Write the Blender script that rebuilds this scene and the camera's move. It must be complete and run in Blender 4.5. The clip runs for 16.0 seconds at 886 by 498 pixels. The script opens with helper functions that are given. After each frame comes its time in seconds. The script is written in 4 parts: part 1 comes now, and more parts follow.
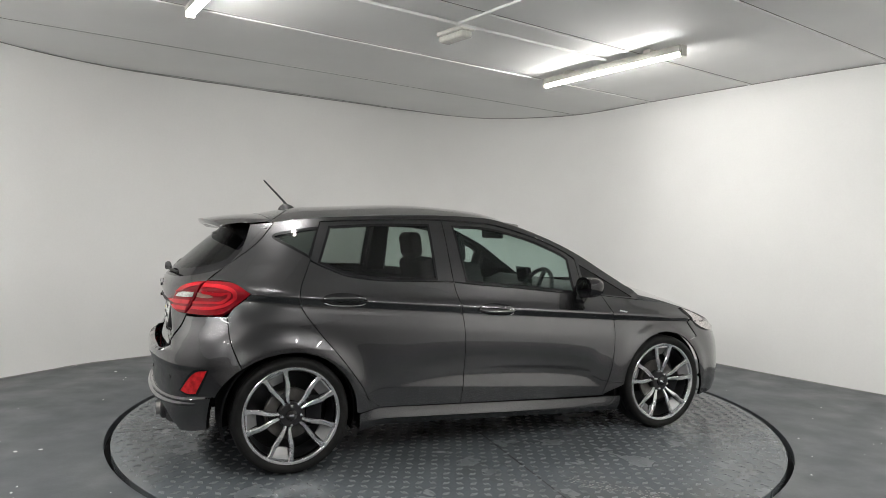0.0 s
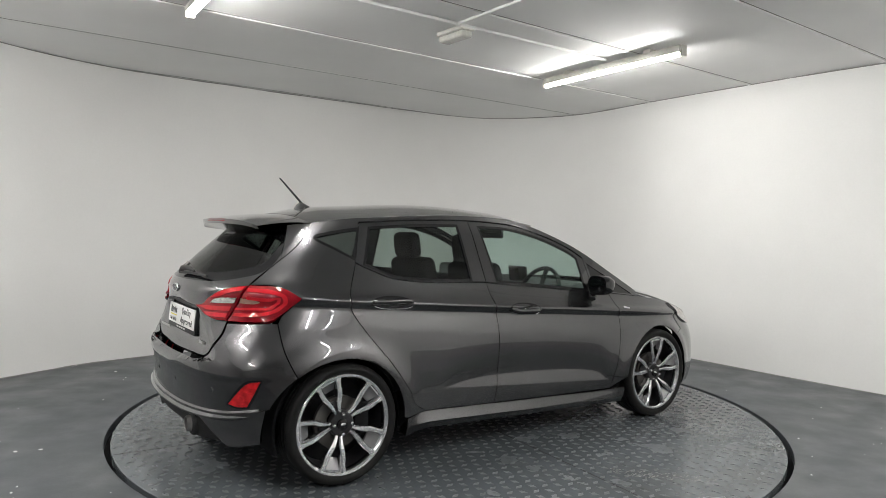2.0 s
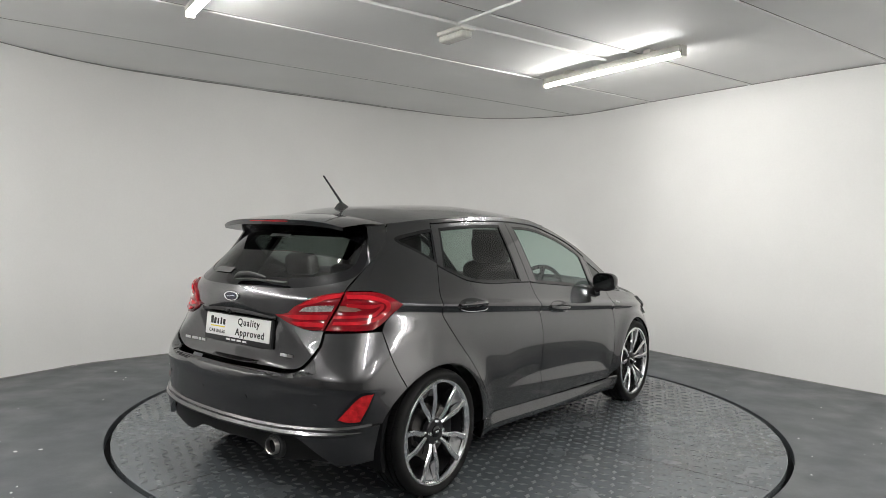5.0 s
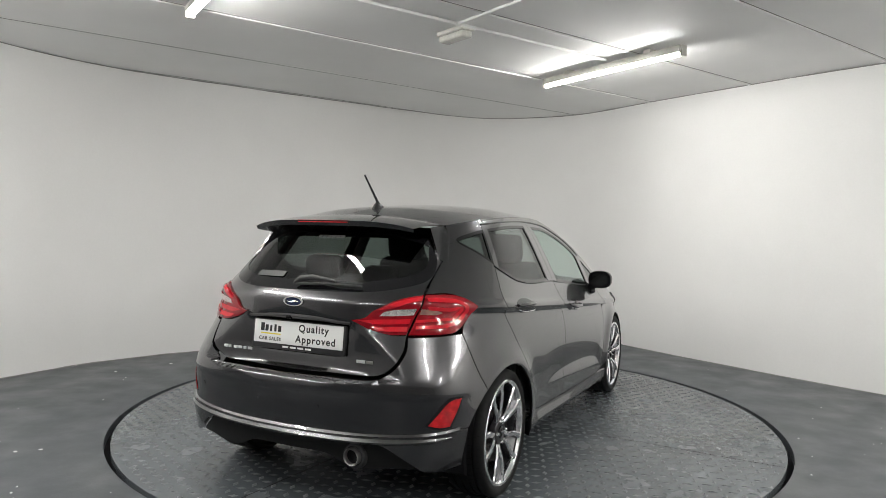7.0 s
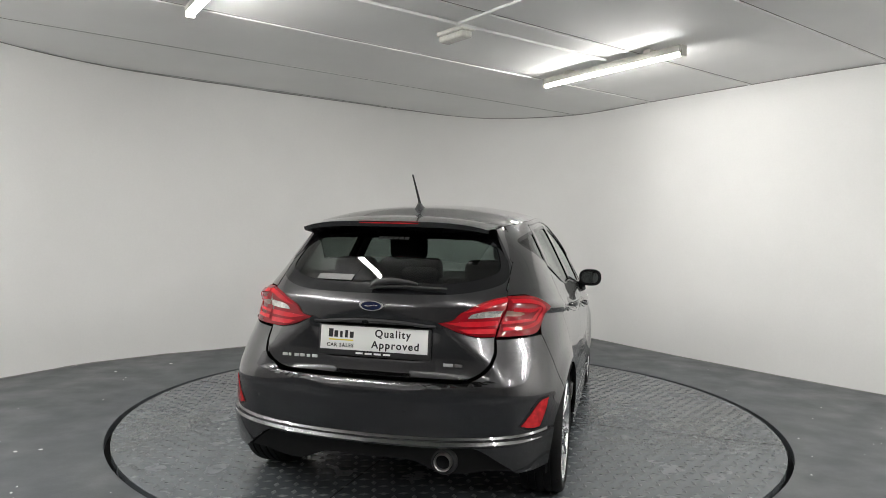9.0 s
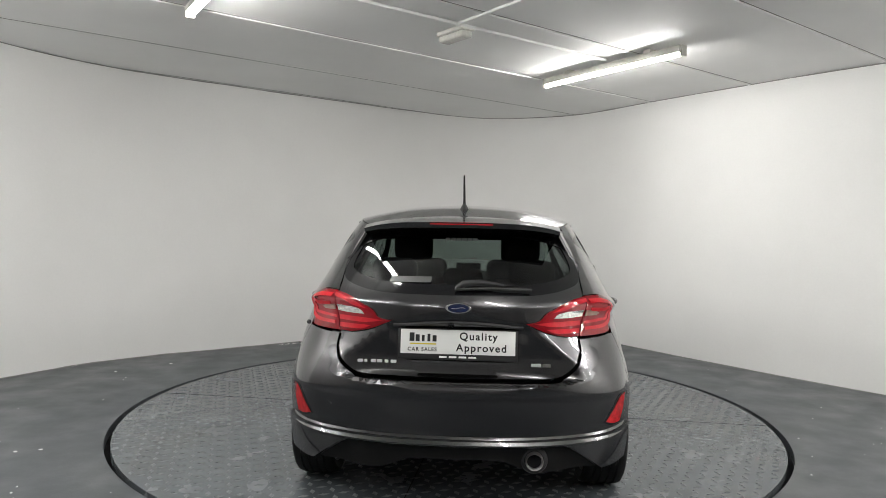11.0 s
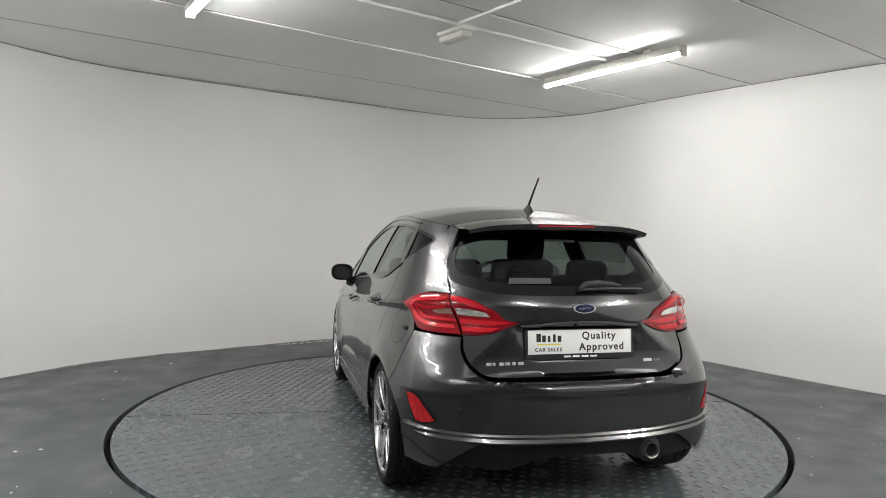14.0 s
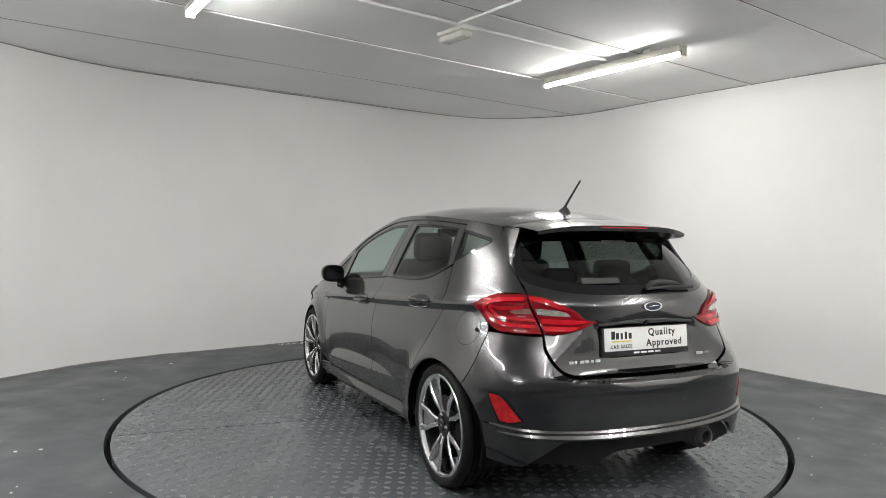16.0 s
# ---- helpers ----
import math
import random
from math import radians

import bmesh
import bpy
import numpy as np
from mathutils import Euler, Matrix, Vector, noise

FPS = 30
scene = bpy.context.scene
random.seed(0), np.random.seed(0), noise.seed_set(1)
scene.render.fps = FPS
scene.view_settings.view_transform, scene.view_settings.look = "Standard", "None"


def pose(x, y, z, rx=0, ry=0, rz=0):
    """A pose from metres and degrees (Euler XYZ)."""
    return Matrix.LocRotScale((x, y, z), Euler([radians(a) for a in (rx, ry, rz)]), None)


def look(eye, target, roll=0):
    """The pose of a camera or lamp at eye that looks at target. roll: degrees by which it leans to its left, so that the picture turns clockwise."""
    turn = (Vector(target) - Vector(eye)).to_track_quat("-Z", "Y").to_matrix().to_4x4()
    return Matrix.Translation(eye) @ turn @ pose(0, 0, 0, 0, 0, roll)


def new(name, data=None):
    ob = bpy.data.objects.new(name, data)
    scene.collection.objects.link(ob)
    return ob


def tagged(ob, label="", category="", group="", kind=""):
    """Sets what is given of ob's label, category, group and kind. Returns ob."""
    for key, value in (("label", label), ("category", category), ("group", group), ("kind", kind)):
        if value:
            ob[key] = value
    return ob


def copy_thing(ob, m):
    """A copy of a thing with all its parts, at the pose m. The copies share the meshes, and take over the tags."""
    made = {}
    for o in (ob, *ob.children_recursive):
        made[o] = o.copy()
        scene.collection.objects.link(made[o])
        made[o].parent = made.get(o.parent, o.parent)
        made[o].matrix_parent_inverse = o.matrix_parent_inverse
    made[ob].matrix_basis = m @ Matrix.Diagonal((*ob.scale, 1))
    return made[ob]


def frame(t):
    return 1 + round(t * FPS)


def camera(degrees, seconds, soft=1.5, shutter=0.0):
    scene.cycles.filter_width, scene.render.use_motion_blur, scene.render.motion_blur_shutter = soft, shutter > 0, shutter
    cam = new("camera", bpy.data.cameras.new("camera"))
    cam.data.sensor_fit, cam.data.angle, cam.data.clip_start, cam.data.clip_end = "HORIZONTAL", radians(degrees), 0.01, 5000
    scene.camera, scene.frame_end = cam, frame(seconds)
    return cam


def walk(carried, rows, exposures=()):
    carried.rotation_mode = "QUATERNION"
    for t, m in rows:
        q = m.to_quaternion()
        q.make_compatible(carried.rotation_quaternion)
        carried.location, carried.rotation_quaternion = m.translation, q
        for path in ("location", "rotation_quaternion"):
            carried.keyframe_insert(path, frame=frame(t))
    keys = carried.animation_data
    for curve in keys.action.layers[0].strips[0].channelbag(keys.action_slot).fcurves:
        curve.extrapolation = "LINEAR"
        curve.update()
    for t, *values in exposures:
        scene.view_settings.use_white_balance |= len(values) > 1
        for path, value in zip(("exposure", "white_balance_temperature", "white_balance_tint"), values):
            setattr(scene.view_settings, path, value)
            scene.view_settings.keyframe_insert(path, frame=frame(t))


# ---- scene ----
# ---------------------------------------------------------------- camera
cam = camera(65.87, 16.0, soft=0.75)
EYE, AIM = (0.0, -4.986, 1.326), (-0.0590, 0.0134, 1.1670)
walk(cam, [(0.0, look(EYE, AIM, 1.13)), (16.0, look(EYE, AIM, 1.13))],
     exposures=[(0.0, 0.24), (0.7, 0.25), (0.8, 0.40), (1.0, 0.51), (1.2, 0.55), (1.4, 0.44), (1.5, 0.39), (1.7, 0.29), (2.0, 0.24), (6.3, 0.23), (16.0, 0.21)])
TURN0, RATE = 24.49, 5.7358
OFF = Vector((-0.087, -0.120, 0.0))

# ---------------------------------------------------------------- light
world = bpy.data.worlds.new("world")
scene.world = world
world.use_nodes = True
world.node_tree.nodes["Background"].inputs[0].default_value = (0.5, 0.5, 0.5, 1)
world.node_tree.nodes["Background"].inputs[1].default_value = 0.05
TUBE_GLOW = 128.0

# ---------------------------------------------------------------- materials
def mat(name, color, rough=0.5, metal=0.0, coat=0.0, vary=0.0, scale=4.0, fine=0.0, fine_scale=120.0, bump=0.0,
        rough_vary=0.0, spec=0.5, stain=None, stain_amount=0.0, stain_scale=1.2):
    m = bpy.data.materials.new(name)
    m.use_nodes = True
    nt = m.node_tree
    b = nt.nodes["Principled BSDF"]
    b.inputs["Base Color"].default_value = (*color, 1)
    b.inputs["Roughness"].default_value = rough
    b.inputs["Metallic"].default_value = metal
    b.inputs["Coat Weight"].default_value = coat
    b.inputs["Coat Roughness"].default_value = 0.03
    b.inputs["Specular IOR Level"].default_value = spec
    tc = nt.nodes.new("ShaderNodeTexCoord")

    def tex(s, detail=5.0):
        n = nt.nodes.new("ShaderNodeTexNoise")
        n.inputs["Scale"].default_value = s
        n.inputs["Detail"].default_value = detail
        nt.links.new(tc.outputs["Object"], n.inputs["Vector"])
        return n.outputs["Fac"]

    def ramp(src, lo, hi, a, b_):
        r = nt.nodes.new("ShaderNodeMapRange")
        r.inputs[1].default_value, r.inputs[2].default_value = lo, hi
        r.inputs[3].default_value, r.inputs[4].default_value = a, b_
        nt.links.new(src, r.inputs[0])
        return r.outputs[0]

    def mixed(kind, fac, a, b_):
        n = nt.nodes.new("ShaderNodeMix")
        n.data_type, n.blend_type = "RGBA", kind
        for sock, v in ((n.inputs[0], fac), (n.inputs[6], a), (n.inputs[7], b_)):
            if isinstance(v, bpy.types.NodeSocket):
                nt.links.new(v, sock)
            else:
                sock.default_value = v
        return n.outputs[2]

    out = (*color, 1)
    if vary:
        out = mixed("MULTIPLY", 1.0, out, ramp(tex(scale), 0.3, 0.7, 1 - vary, 1 + vary))
    if fine:
        out = mixed("MULTIPLY", 1.0, out, ramp(tex(fine_scale, 3.0), 0.3, 0.7, 1 - fine, 1 + fine))
    if stain:
        out = mixed("MIX", ramp(tex(stain_scale, 8.0), 0.52, 0.72, 0.0, stain_amount), out, (*stain, 1))
    if isinstance(out, bpy.types.NodeSocket):
        nt.links.new(out, b.inputs["Base Color"])
    if rough_vary:
        nt.links.new(ramp(tex(scale * 1.7), 0.3, 0.7, rough - rough_vary, rough + rough_vary), b.inputs["Roughness"])
    if bump:
        bp = nt.nodes.new("ShaderNodeBump")
        bp.inputs["Strength"].default_value = bump
        bp.inputs["Distance"].default_value = 0.002
        nt.links.new(tex(fine_scale, 4.0), bp.inputs["Height"])
        nt.links.new(bp.outputs[0], b.inputs["Normal"])
    return m


def glow(name, color, strength):
    m = bpy.data.materials.new(name)
    m.use_nodes = True
    nt = m.node_tree
    nt.nodes.remove(nt.nodes["Principled BSDF"])
    e = nt.nodes.new("ShaderNodeEmission")
    e.inputs[0].default_value, e.inputs[1].default_value = (*color, 1), strength
    nt.links.new(e.outputs[0], nt.nodes["Material Output"].inputs[0])
    return m


def glass(name, tint, base=0.04):
    """A single pane: tinted clear, with a gloss that grows towards grazing view."""
    m = bpy.data.materials.new(name)
    m.use_nodes = True
    nt = m.node_tree
    nt.nodes.remove(nt.nodes["Principled BSDF"])
    t = nt.nodes.new("ShaderNodeBsdfTransparent")
    t.inputs[0].default_value = (*tint, 1)
    g = nt.nodes.new("ShaderNodeBsdfGlossy")
    g.inputs["Roughness"].default_value = 0.01
    f = nt.nodes.new("ShaderNodeLayerWeight")
    f.inputs[0].default_value = 0.5
    p = nt.nodes.new("ShaderNodeMath")
    p.operation = "POWER"
    p.inputs[1].default_value = 5.0
    k = nt.nodes.new("ShaderNodeMath")
    k.operation = "MULTIPLY_ADD"
    k.inputs[1].default_value, k.inputs[2].default_value = 0.9, base * 1.6
    mx = nt.nodes.new("ShaderNodeMixShader")
    for a, b in ((f.outputs["Facing"], p.inputs[0]), (p.outputs[0], k.inputs[0]), (k.outputs[0], mx.inputs[0]), (t.outputs[0], mx.inputs[1]),
                 (g.outputs[0], mx.inputs[2]), (mx.outputs[0], nt.nodes["Material Output"].inputs[0])):
        nt.links.new(a, b)
    return m


WALL = mat("white_wall_paint", (0.85, 0.845, 0.832), 0.6, vary=0.02, scale=1.3, fine=0.01, fine_scale=60, bump=0.15)
CEIL = mat("ceiling_board_paint", (0.87, 0.87, 0.86), 0.7, vary=0.03, scale=1.1, bump=0.1)
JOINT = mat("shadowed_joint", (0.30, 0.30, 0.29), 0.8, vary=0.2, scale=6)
STRIP = mat("white_strip", (0.85, 0.85, 0.84), 0.4, vary=0.03)
FLOOR = mat("grey_floor_paint", (0.062, 0.069, 0.076), 0.40, vary=0.10, scale=2.2, fine=0.06, fine_scale=90, bump=0.25,
            rough_vary=0.10, stain=(0.13, 0.135, 0.135), stain_amount=0.35, stain_scale=3.0)
PLATE = mat("painted_tread_plate", (0.086, 0.097, 0.106), 0.24, vary=0.07, scale=2.0, fine=0.08, fine_scale=70, bump=0.2,
            rough_vary=0.06, stain=(0.075, 0.072, 0.062), stain_amount=0.35, stain_scale=1.6)
BUMPM = mat("worn_tread_bump", (0.125, 0.137, 0.143), 0.45, vary=0.15, scale=2.4, fine=0.10, rough_vary=0.08)
RUBBER = mat("black_rubber", (0.012, 0.012, 0.012), 0.7, vary=0.2, scale=20, bump=0.2)
PAINT = mat("graphite_metallic_paint", (0.073, 0.072, 0.075), 0.26, metal=1.0, coat=1.0, vary=0.02, scale=3, fine=0.12, fine_scale=1800)
GLOSS = mat("gloss_black_plastic", (0.006, 0.006, 0.007), 0.08, vary=0.1)
MATT = mat("textured_black_plastic", (0.016, 0.016, 0.017), 0.55, vary=0.15, scale=12, bump=0.2, fine_scale=400)
DARK = mat("dark_underbody", (0.006, 0.006, 0.007), 0.8, spec=0.15, vary=0.3, scale=8)
TYRE = mat("tyre_rubber", (0.008, 0.008, 0.008), 0.62, spec=0.2, vary=0.2, scale=14, bump=0.3, fine_scale=160)
SATIN = mat("satin_silver", (0.62, 0.62, 0.63), 0.35, metal=0.5, vary=0.03)
ALLOY = mat("machined_alloy", (0.84, 0.84, 0.85), 0.14, metal=1.0, fine=0.02, fine_scale=500)
ALLOYD = mat("dark_painted_alloy", (0.022, 0.022, 0.024), 0.35, metal=0.4, vary=0.1, scale=9)
FACET = mat("grey_painted_alloy", (0.24, 0.24, 0.245), 0.38, metal=0.6, vary=0.06, scale=9)
MIRR = mat("dark_mirror_glass", (0.20, 0.21, 0.21), 0.03, metal=1.0, vary=0.02)
CHROME = mat("chrome", (0.80, 0.80, 0.81), 0.06, metal=1.0, vary=0.02)
STEEL = mat("brake_steel", (0.30, 0.29, 0.28), 0.35, metal=0.9, vary=0.15, scale=18)
REDLENS = mat("red_lamp_lens", (0.21, 0.003, 0.008), 0.08, coat=0.0, vary=0.10, scale=30, fine=0.15, fine_scale=160)
REDDARK = mat("bright_red_guide", (0.50, 0.009, 0.018), 0.08, coat=0.0, vary=0.1, scale=30)
AMBERL = mat("smoked_amber_lens", (0.34, 0.17, 0.14), 0.12, metal=0.3, coat=1.0, vary=0.2, scale=40)
REFLEX = mat("red_reflector", (0.40, 0.009, 0.012), 0.12, coat=0.3, vary=0.35, scale=45, fine=0.3, fine_scale=260)
CLEARL = mat("clear_lamp_lens", (0.74, 0.70, 0.68), 0.10, metal=0.75, coat=0.6, vary=0.35, scale=70, fine=0.3, fine_scale=220)
FABRIC = mat("dark_seat_fabric", (0.011, 0.011, 0.012), 0.9, vary=0.2, scale=20, bump=0.4, fine_scale=600)
DASH = mat("dashboard_plastic", (0.014, 0.014, 0.015), 0.6, vary=0.15, scale=10)
HEADL = mat("headliner_cloth", (0.28, 0.27, 0.26), 0.9, vary=0.05)
WHITEP = mat("white_plate_plastic", (0.80, 0.80, 0.78), 0.35, vary=0.02)
INK = mat("black_ink", (0.012, 0.012, 0.012), 0.5, vary=0.1)
YELLOW = mat("yellow_print", (0.75, 0.62, 0.05), 0.5, vary=0.05)
BLUE = mat("dark_blue_enamel", (0.006, 0.012, 0.045), 0.15, coat=0.3, vary=0.05)
STICK = mat("grey_sticker_film", (0.055, 0.057, 0.057), 0.5, vary=0.1)
TUBE = glow("fluorescent_tube", (1.0, 0.985, 0.95), TUBE_GLOW)
PALE = mat("off_white_plastic", (0.68, 0.67, 0.62), 0.4, vary=0.05, scale=12)
CLEAR = glass("clear_window_glass", (0.72, 0.83, 0.79))
TINT = glass("tinted_window_glass", (0.46, 0.505, 0.48))
REARG = glass("dark_rear_glass", (0.20, 0.225, 0.215))
# grey of the unseen walls, set dark to hold down the car's reflections
DIM = mat("reflection_dimming_grey", (0.36, 0.36, 0.36), 0.8, vary=0.15, scale=1.5)


# ---------------------------------------------------------------- mesh helpers
def obj(name, bm, material, parent=None, label="", smooth=True, angle=0.6):
    me = bpy.data.meshes.new(name)
    bmesh.ops.recalc_face_normals(bm, faces=bm.faces)
    bm.to_mesh(me)
    bm.free()
    me.materials.append(material)
    if smooth:
        me.shade_smooth()
        me.set_sharp_from_angle(angle=angle)
    ob = new(name, me)
    if parent:
        ob.parent = parent
    if label:
        ob["label"] = label
    return ob


def part(name, bm, material, parent, label="", smooth=True, angle=0.6):
    return obj(name, bm, material, parent, label, smooth, angle)


def box(bm, size, m=None, bevel=0.0, seg=2):
    r = bmesh.ops.create_cube(bm, size=1.0, matrix=(m or Matrix()) @ Matrix.Diagonal((*size, 1)))
    if bevel:
        edges = list({e for v in r["verts"] for e in v.link_edges})
        bmesh.ops.bevel(bm, geom=edges, offset=bevel, segments=seg, profile=0.5, affect="EDGES")
    return bm


def boxed(size, m=None, bevel=0.0, seg=2):
    return box(bmesh.new(), size, m, bevel, seg)


def loft(bm, rings, closed=True, cap=True):
    """Skin a list of rings of points."""
    vs = [[bm.verts.new(p) for p in ring] for ring in rings]
    n = len(vs[0])
    for a, b in zip(vs, vs[1:]):
        for i in range(n if closed else n - 1):
            j = (i + 1) % n
            bm.faces.new((a[i], a[j], b[j], b[i]))
    if cap and closed:
        bm.faces.new(vs[0][::-1])
        bm.faces.new(vs[-1])
    return bm


def tube(bm, pts, radius, n=10, cap=True):
    """A round bar along points; radius may be a list."""
    pts = [Vector(p) for p in pts]
    rad = radius if isinstance(radius, (list, tuple)) else [radius] * len(pts)
    rings = []
    for i, p in enumerate(pts):
        d = (pts[min(i + 1, len(pts) - 1)] - pts[max(i - 1, 0)]).normalized()
        up = Vector((0, 0, 1)) if abs(d.z) < 0.9 else Vector((1, 0, 0))
        a = d.cross(up).normalized()
        b = d.cross(a)
        rings.append([p + rad[i] * (math.cos(2 * math.pi * k / n) * a + math.sin(2 * math.pi * k / n) * b) for k in range(n)])
    return loft(bm, rings, True, cap)


def lathe(bm, profile, n=48, m=None, cap=False):
    """Turn (radius, y) pairs about the y axis."""
    m = m or Matrix()
    rings = [[m @ Vector((r * math.cos(2 * math.pi * k / n), y, r * math.sin(2 * math.pi * k / n))) for k in range(n)] for r, y in profile]
    return loft(bm, rings, True, cap)



# ---------------------------------------------------------------- body surface of the car
def spline(pts):
    """Monotone cubic through the points (a flat list of x, y)."""
    a = np.array(pts, float).reshape(-1, 2)
    x, y = a[:, 0], a[:, 1]
    h = np.diff(x); d = np.diff(y) / h
    m = np.zeros(len(x)); m[0], m[-1] = d[0], d[-1]
    for i in range(1, len(x) - 1):
        if d[i - 1] * d[i] > 0:
            w1, w2 = 2 * h[i] + h[i - 1], h[i] + 2 * h[i - 1]
            m[i] = (w1 + w2) / (w1 / d[i - 1] + w2 / d[i])
    def f(q):
        q = np.clip(np.asarray(q, float), x[0], x[-1])
        i = np.clip(np.searchsorted(x, q) - 1, 0, len(h) - 1)
        t = (q - x[i]) / h[i]
        return ((1 + 2 * t) * (1 - t) ** 2 * y[i] + t * (1 - t) ** 2 * h[i] * m[i]
                + t * t * (3 - 2 * t) * y[i + 1] + t * t * (t - 1) * h[i] * m[i + 1])
    return f
half_width = spline([.05,.78, .16,.80, .24,.825, .34,.840, .44,.846, .52,.848, .62,.846, .72,.840, .79,.829, .832,.8225, .868,.841, .91,.815, .96,.790, 1.0,.772, 1.15,.700, 1.3,.620, 1.36,.580, 1.44,.52])
rear_x = spline([.1,1.84, .2,1.88, .3,1.904, .42,1.917, .55,1.930, .60,1.938, .625,1.932, .643,1.901, .66,1.840, .70,1.831, .75,1.826, .86,1.829, .895,1.850, .92,1.862, .96,1.868, 1.02,1.842, 1.08,1.785, 1.2,1.655, 1.30,1.535, 1.36,1.46, 1.44,1.37])
tail_corner = spline([.1,1.84, .2,1.88, .3,1.904, .42,1.914, .50,1.918, .56,1.928, .60,1.944, .63,1.946, .70,1.926, .80,1.888, .90,1.868, .96,1.868, 1.02,1.842, 1.08,1.785, 1.2,1.655, 1.30,1.535, 1.36,1.46, 1.44,1.37])
rear_n = spline([.1,17, .5,17, .66,13, .95,7.7, 1.1,7.0, 1.3,7.6, 1.44,7.6])
front_x = spline([.15,2.11, .3,2.135, .5,2.135, .65,2.115, .8,2.07, 1.0,2.06])
front_n = spline([.15,9, .5,8, .7,6.4, 1.0,5.6])
scallop = spline([-.66,0, -.45,.045, -.236,.067, .24,.082, .5,.074, .62,.058, .73,0])
XK = -1.1
WHEEL_X = 1.2465
def side_y(x, z):
    """Half width of the body at x and z."""
    x = np.asarray(x, float); z = np.asarray(z, float)
    low = np.clip((z - .2) / .5, 0, 1)
    w = half_width(z + .075 * low * (x + .3))
    a = np.where(x < 0, tail_corner(z), front_x(z))
    n = np.where(x < 0, rear_n(z), front_n(z))
    r = np.clip(np.abs(x) / a, 0, 1)
    y = w * (1 - .04 * r ** 2) * np.sqrt(np.maximum(1 - r ** n, 0))
    # scallop low on the doors: a sharp crease, a band that leans back over it, a hollow above
    u, h = z - (.379 - .078 * x), np.maximum(scallop(x), 1e-4)
    y = y - .21 * h * np.where(u < 0, 0.0, np.where(u < h, u / h, np.exp(-(np.maximum(u - h, 0) / .13) ** 2)))
    for cx in (-WHEEL_X, WHEEL_X):
        d = np.hypot(x - cx, z - .30)
        y = y + .022 * np.exp(-((d - .36) / .07) ** 2) * (z < .95)
    return y
CORNER = .8 * np.pi / 2
def body(s, z):
    """Body surface. s runs from the middle of the tail (0) round the corner and along the flank; its sign is the side (+ is the right)."""
    s = np.asarray(s, float); z = np.asarray(z, float)
    q = np.abs(s); sg = np.where(s < 0, 1.0, -1.0)
    phi = np.minimum(q / .8, np.pi / 2)
    lo = np.zeros_like(q * z); hi = lo + 1.4
    for _ in range(0 if np.all(q > CORNER) else 24):
        mid = (lo + hi) / 2
        inside = mid * np.sin(phi) < side_y(XK - mid * np.cos(phi), z)
        k = np.clip((mid * np.sin(phi) - .53) / .13, 0, 1)
        inside &= mid * np.cos(phi) < rear_x(z) + (tail_corner(z) - rear_x(z)) * k * k * (3 - 2 * k) + XK
        lo, hi = np.where(inside, mid, lo), np.where(inside, hi, mid)
    far = q > CORNER
    x = np.where(far, XK + q - CORNER, XK - lo * np.cos(phi))
    y = np.where(far, side_y(x, z), lo * np.sin(phi))
    # shallow recess round the number plate
    edge = np.clip((.345 - .62 * (.90 - z) - np.abs(y)) / .035, 0, 1) * np.clip((z - .722) / .02, 0, 1) * np.clip((.895 - z) / .012, 0, 1)
    x = np.where(far, x, x + .013 * edge * edge * (3 - 2 * edge))
    return np.stack(np.broadcast_arrays(x, y * sg, z), -1)


from mathutils.geometry import delaunay_2d_cdt


def flow(points, step=0.03):
    """A closed outline through points (s, z); a third value marks a corner. Curved between corners."""
    n = len(points)
    P = [np.array(p[:2], float) for p in points]
    corner = [len(p) > 2 for p in points]
    out = []
    for i in range(n):
        a, b = P[i], P[(i + 1) % n]
        ta = b - a if corner[i] else (b - P[i - 1]) / 2
        tb = b - a if corner[(i + 1) % n] else (P[(i + 2) % n] - a) / 2
        L = np.linalg.norm(b - a)
        la, lb = np.linalg.norm(ta) + 1e-9, np.linalg.norm(tb) + 1e-9
        ta, tb = ta * min(1, L / la), tb * min(1, L / lb)
        k = max(1, int(np.ceil(L / step)))
        for j in range(k):
            t = j / k
            out.append((1 + 2 * t) * (1 - t) ** 2 * a + t * (1 - t) ** 2 * ta + t * t * (3 - 2 * t) * b + t * t * (t - 1) * tb)
    return np.array(out)


def shrink(poly, d):
    nxt, prv = np.roll(poly, -1, 0), np.roll(poly, 1, 0)
    e = nxt - prv
    area = np.sum(poly[:, 0] * nxt[:, 1] - nxt[:, 0] * poly[:, 1])
    nrm = np.stack([-e[:, 1], e[:, 0]], 1) * np.sign(area)
    return poly + d * nrm / (np.linalg.norm(nrm, axis=1, keepdims=True) + 1e-9)


def inside(poly, q):
    x, y = q[:, 0], q[:, 1]
    hit = np.zeros(len(q), bool)
    for a, b in zip(poly, np.roll(poly, -1, 0)):
        if a[1] != b[1]:
            c = ((a[1] > y) != (b[1] > y)) & (x < (b[0] - a[0]) * (y - a[1]) / (b[1] - a[1]) + a[0])
            hit ^= c
    return hit


def normals(s, z):
    h = 0.004
    n = np.cross(body(s + h, z) - body(s - h, z), body(s, z + h) - body(s, z - h))
    n /= np.linalg.norm(n, axis=1, keepdims=True) + 1e-12
    return n


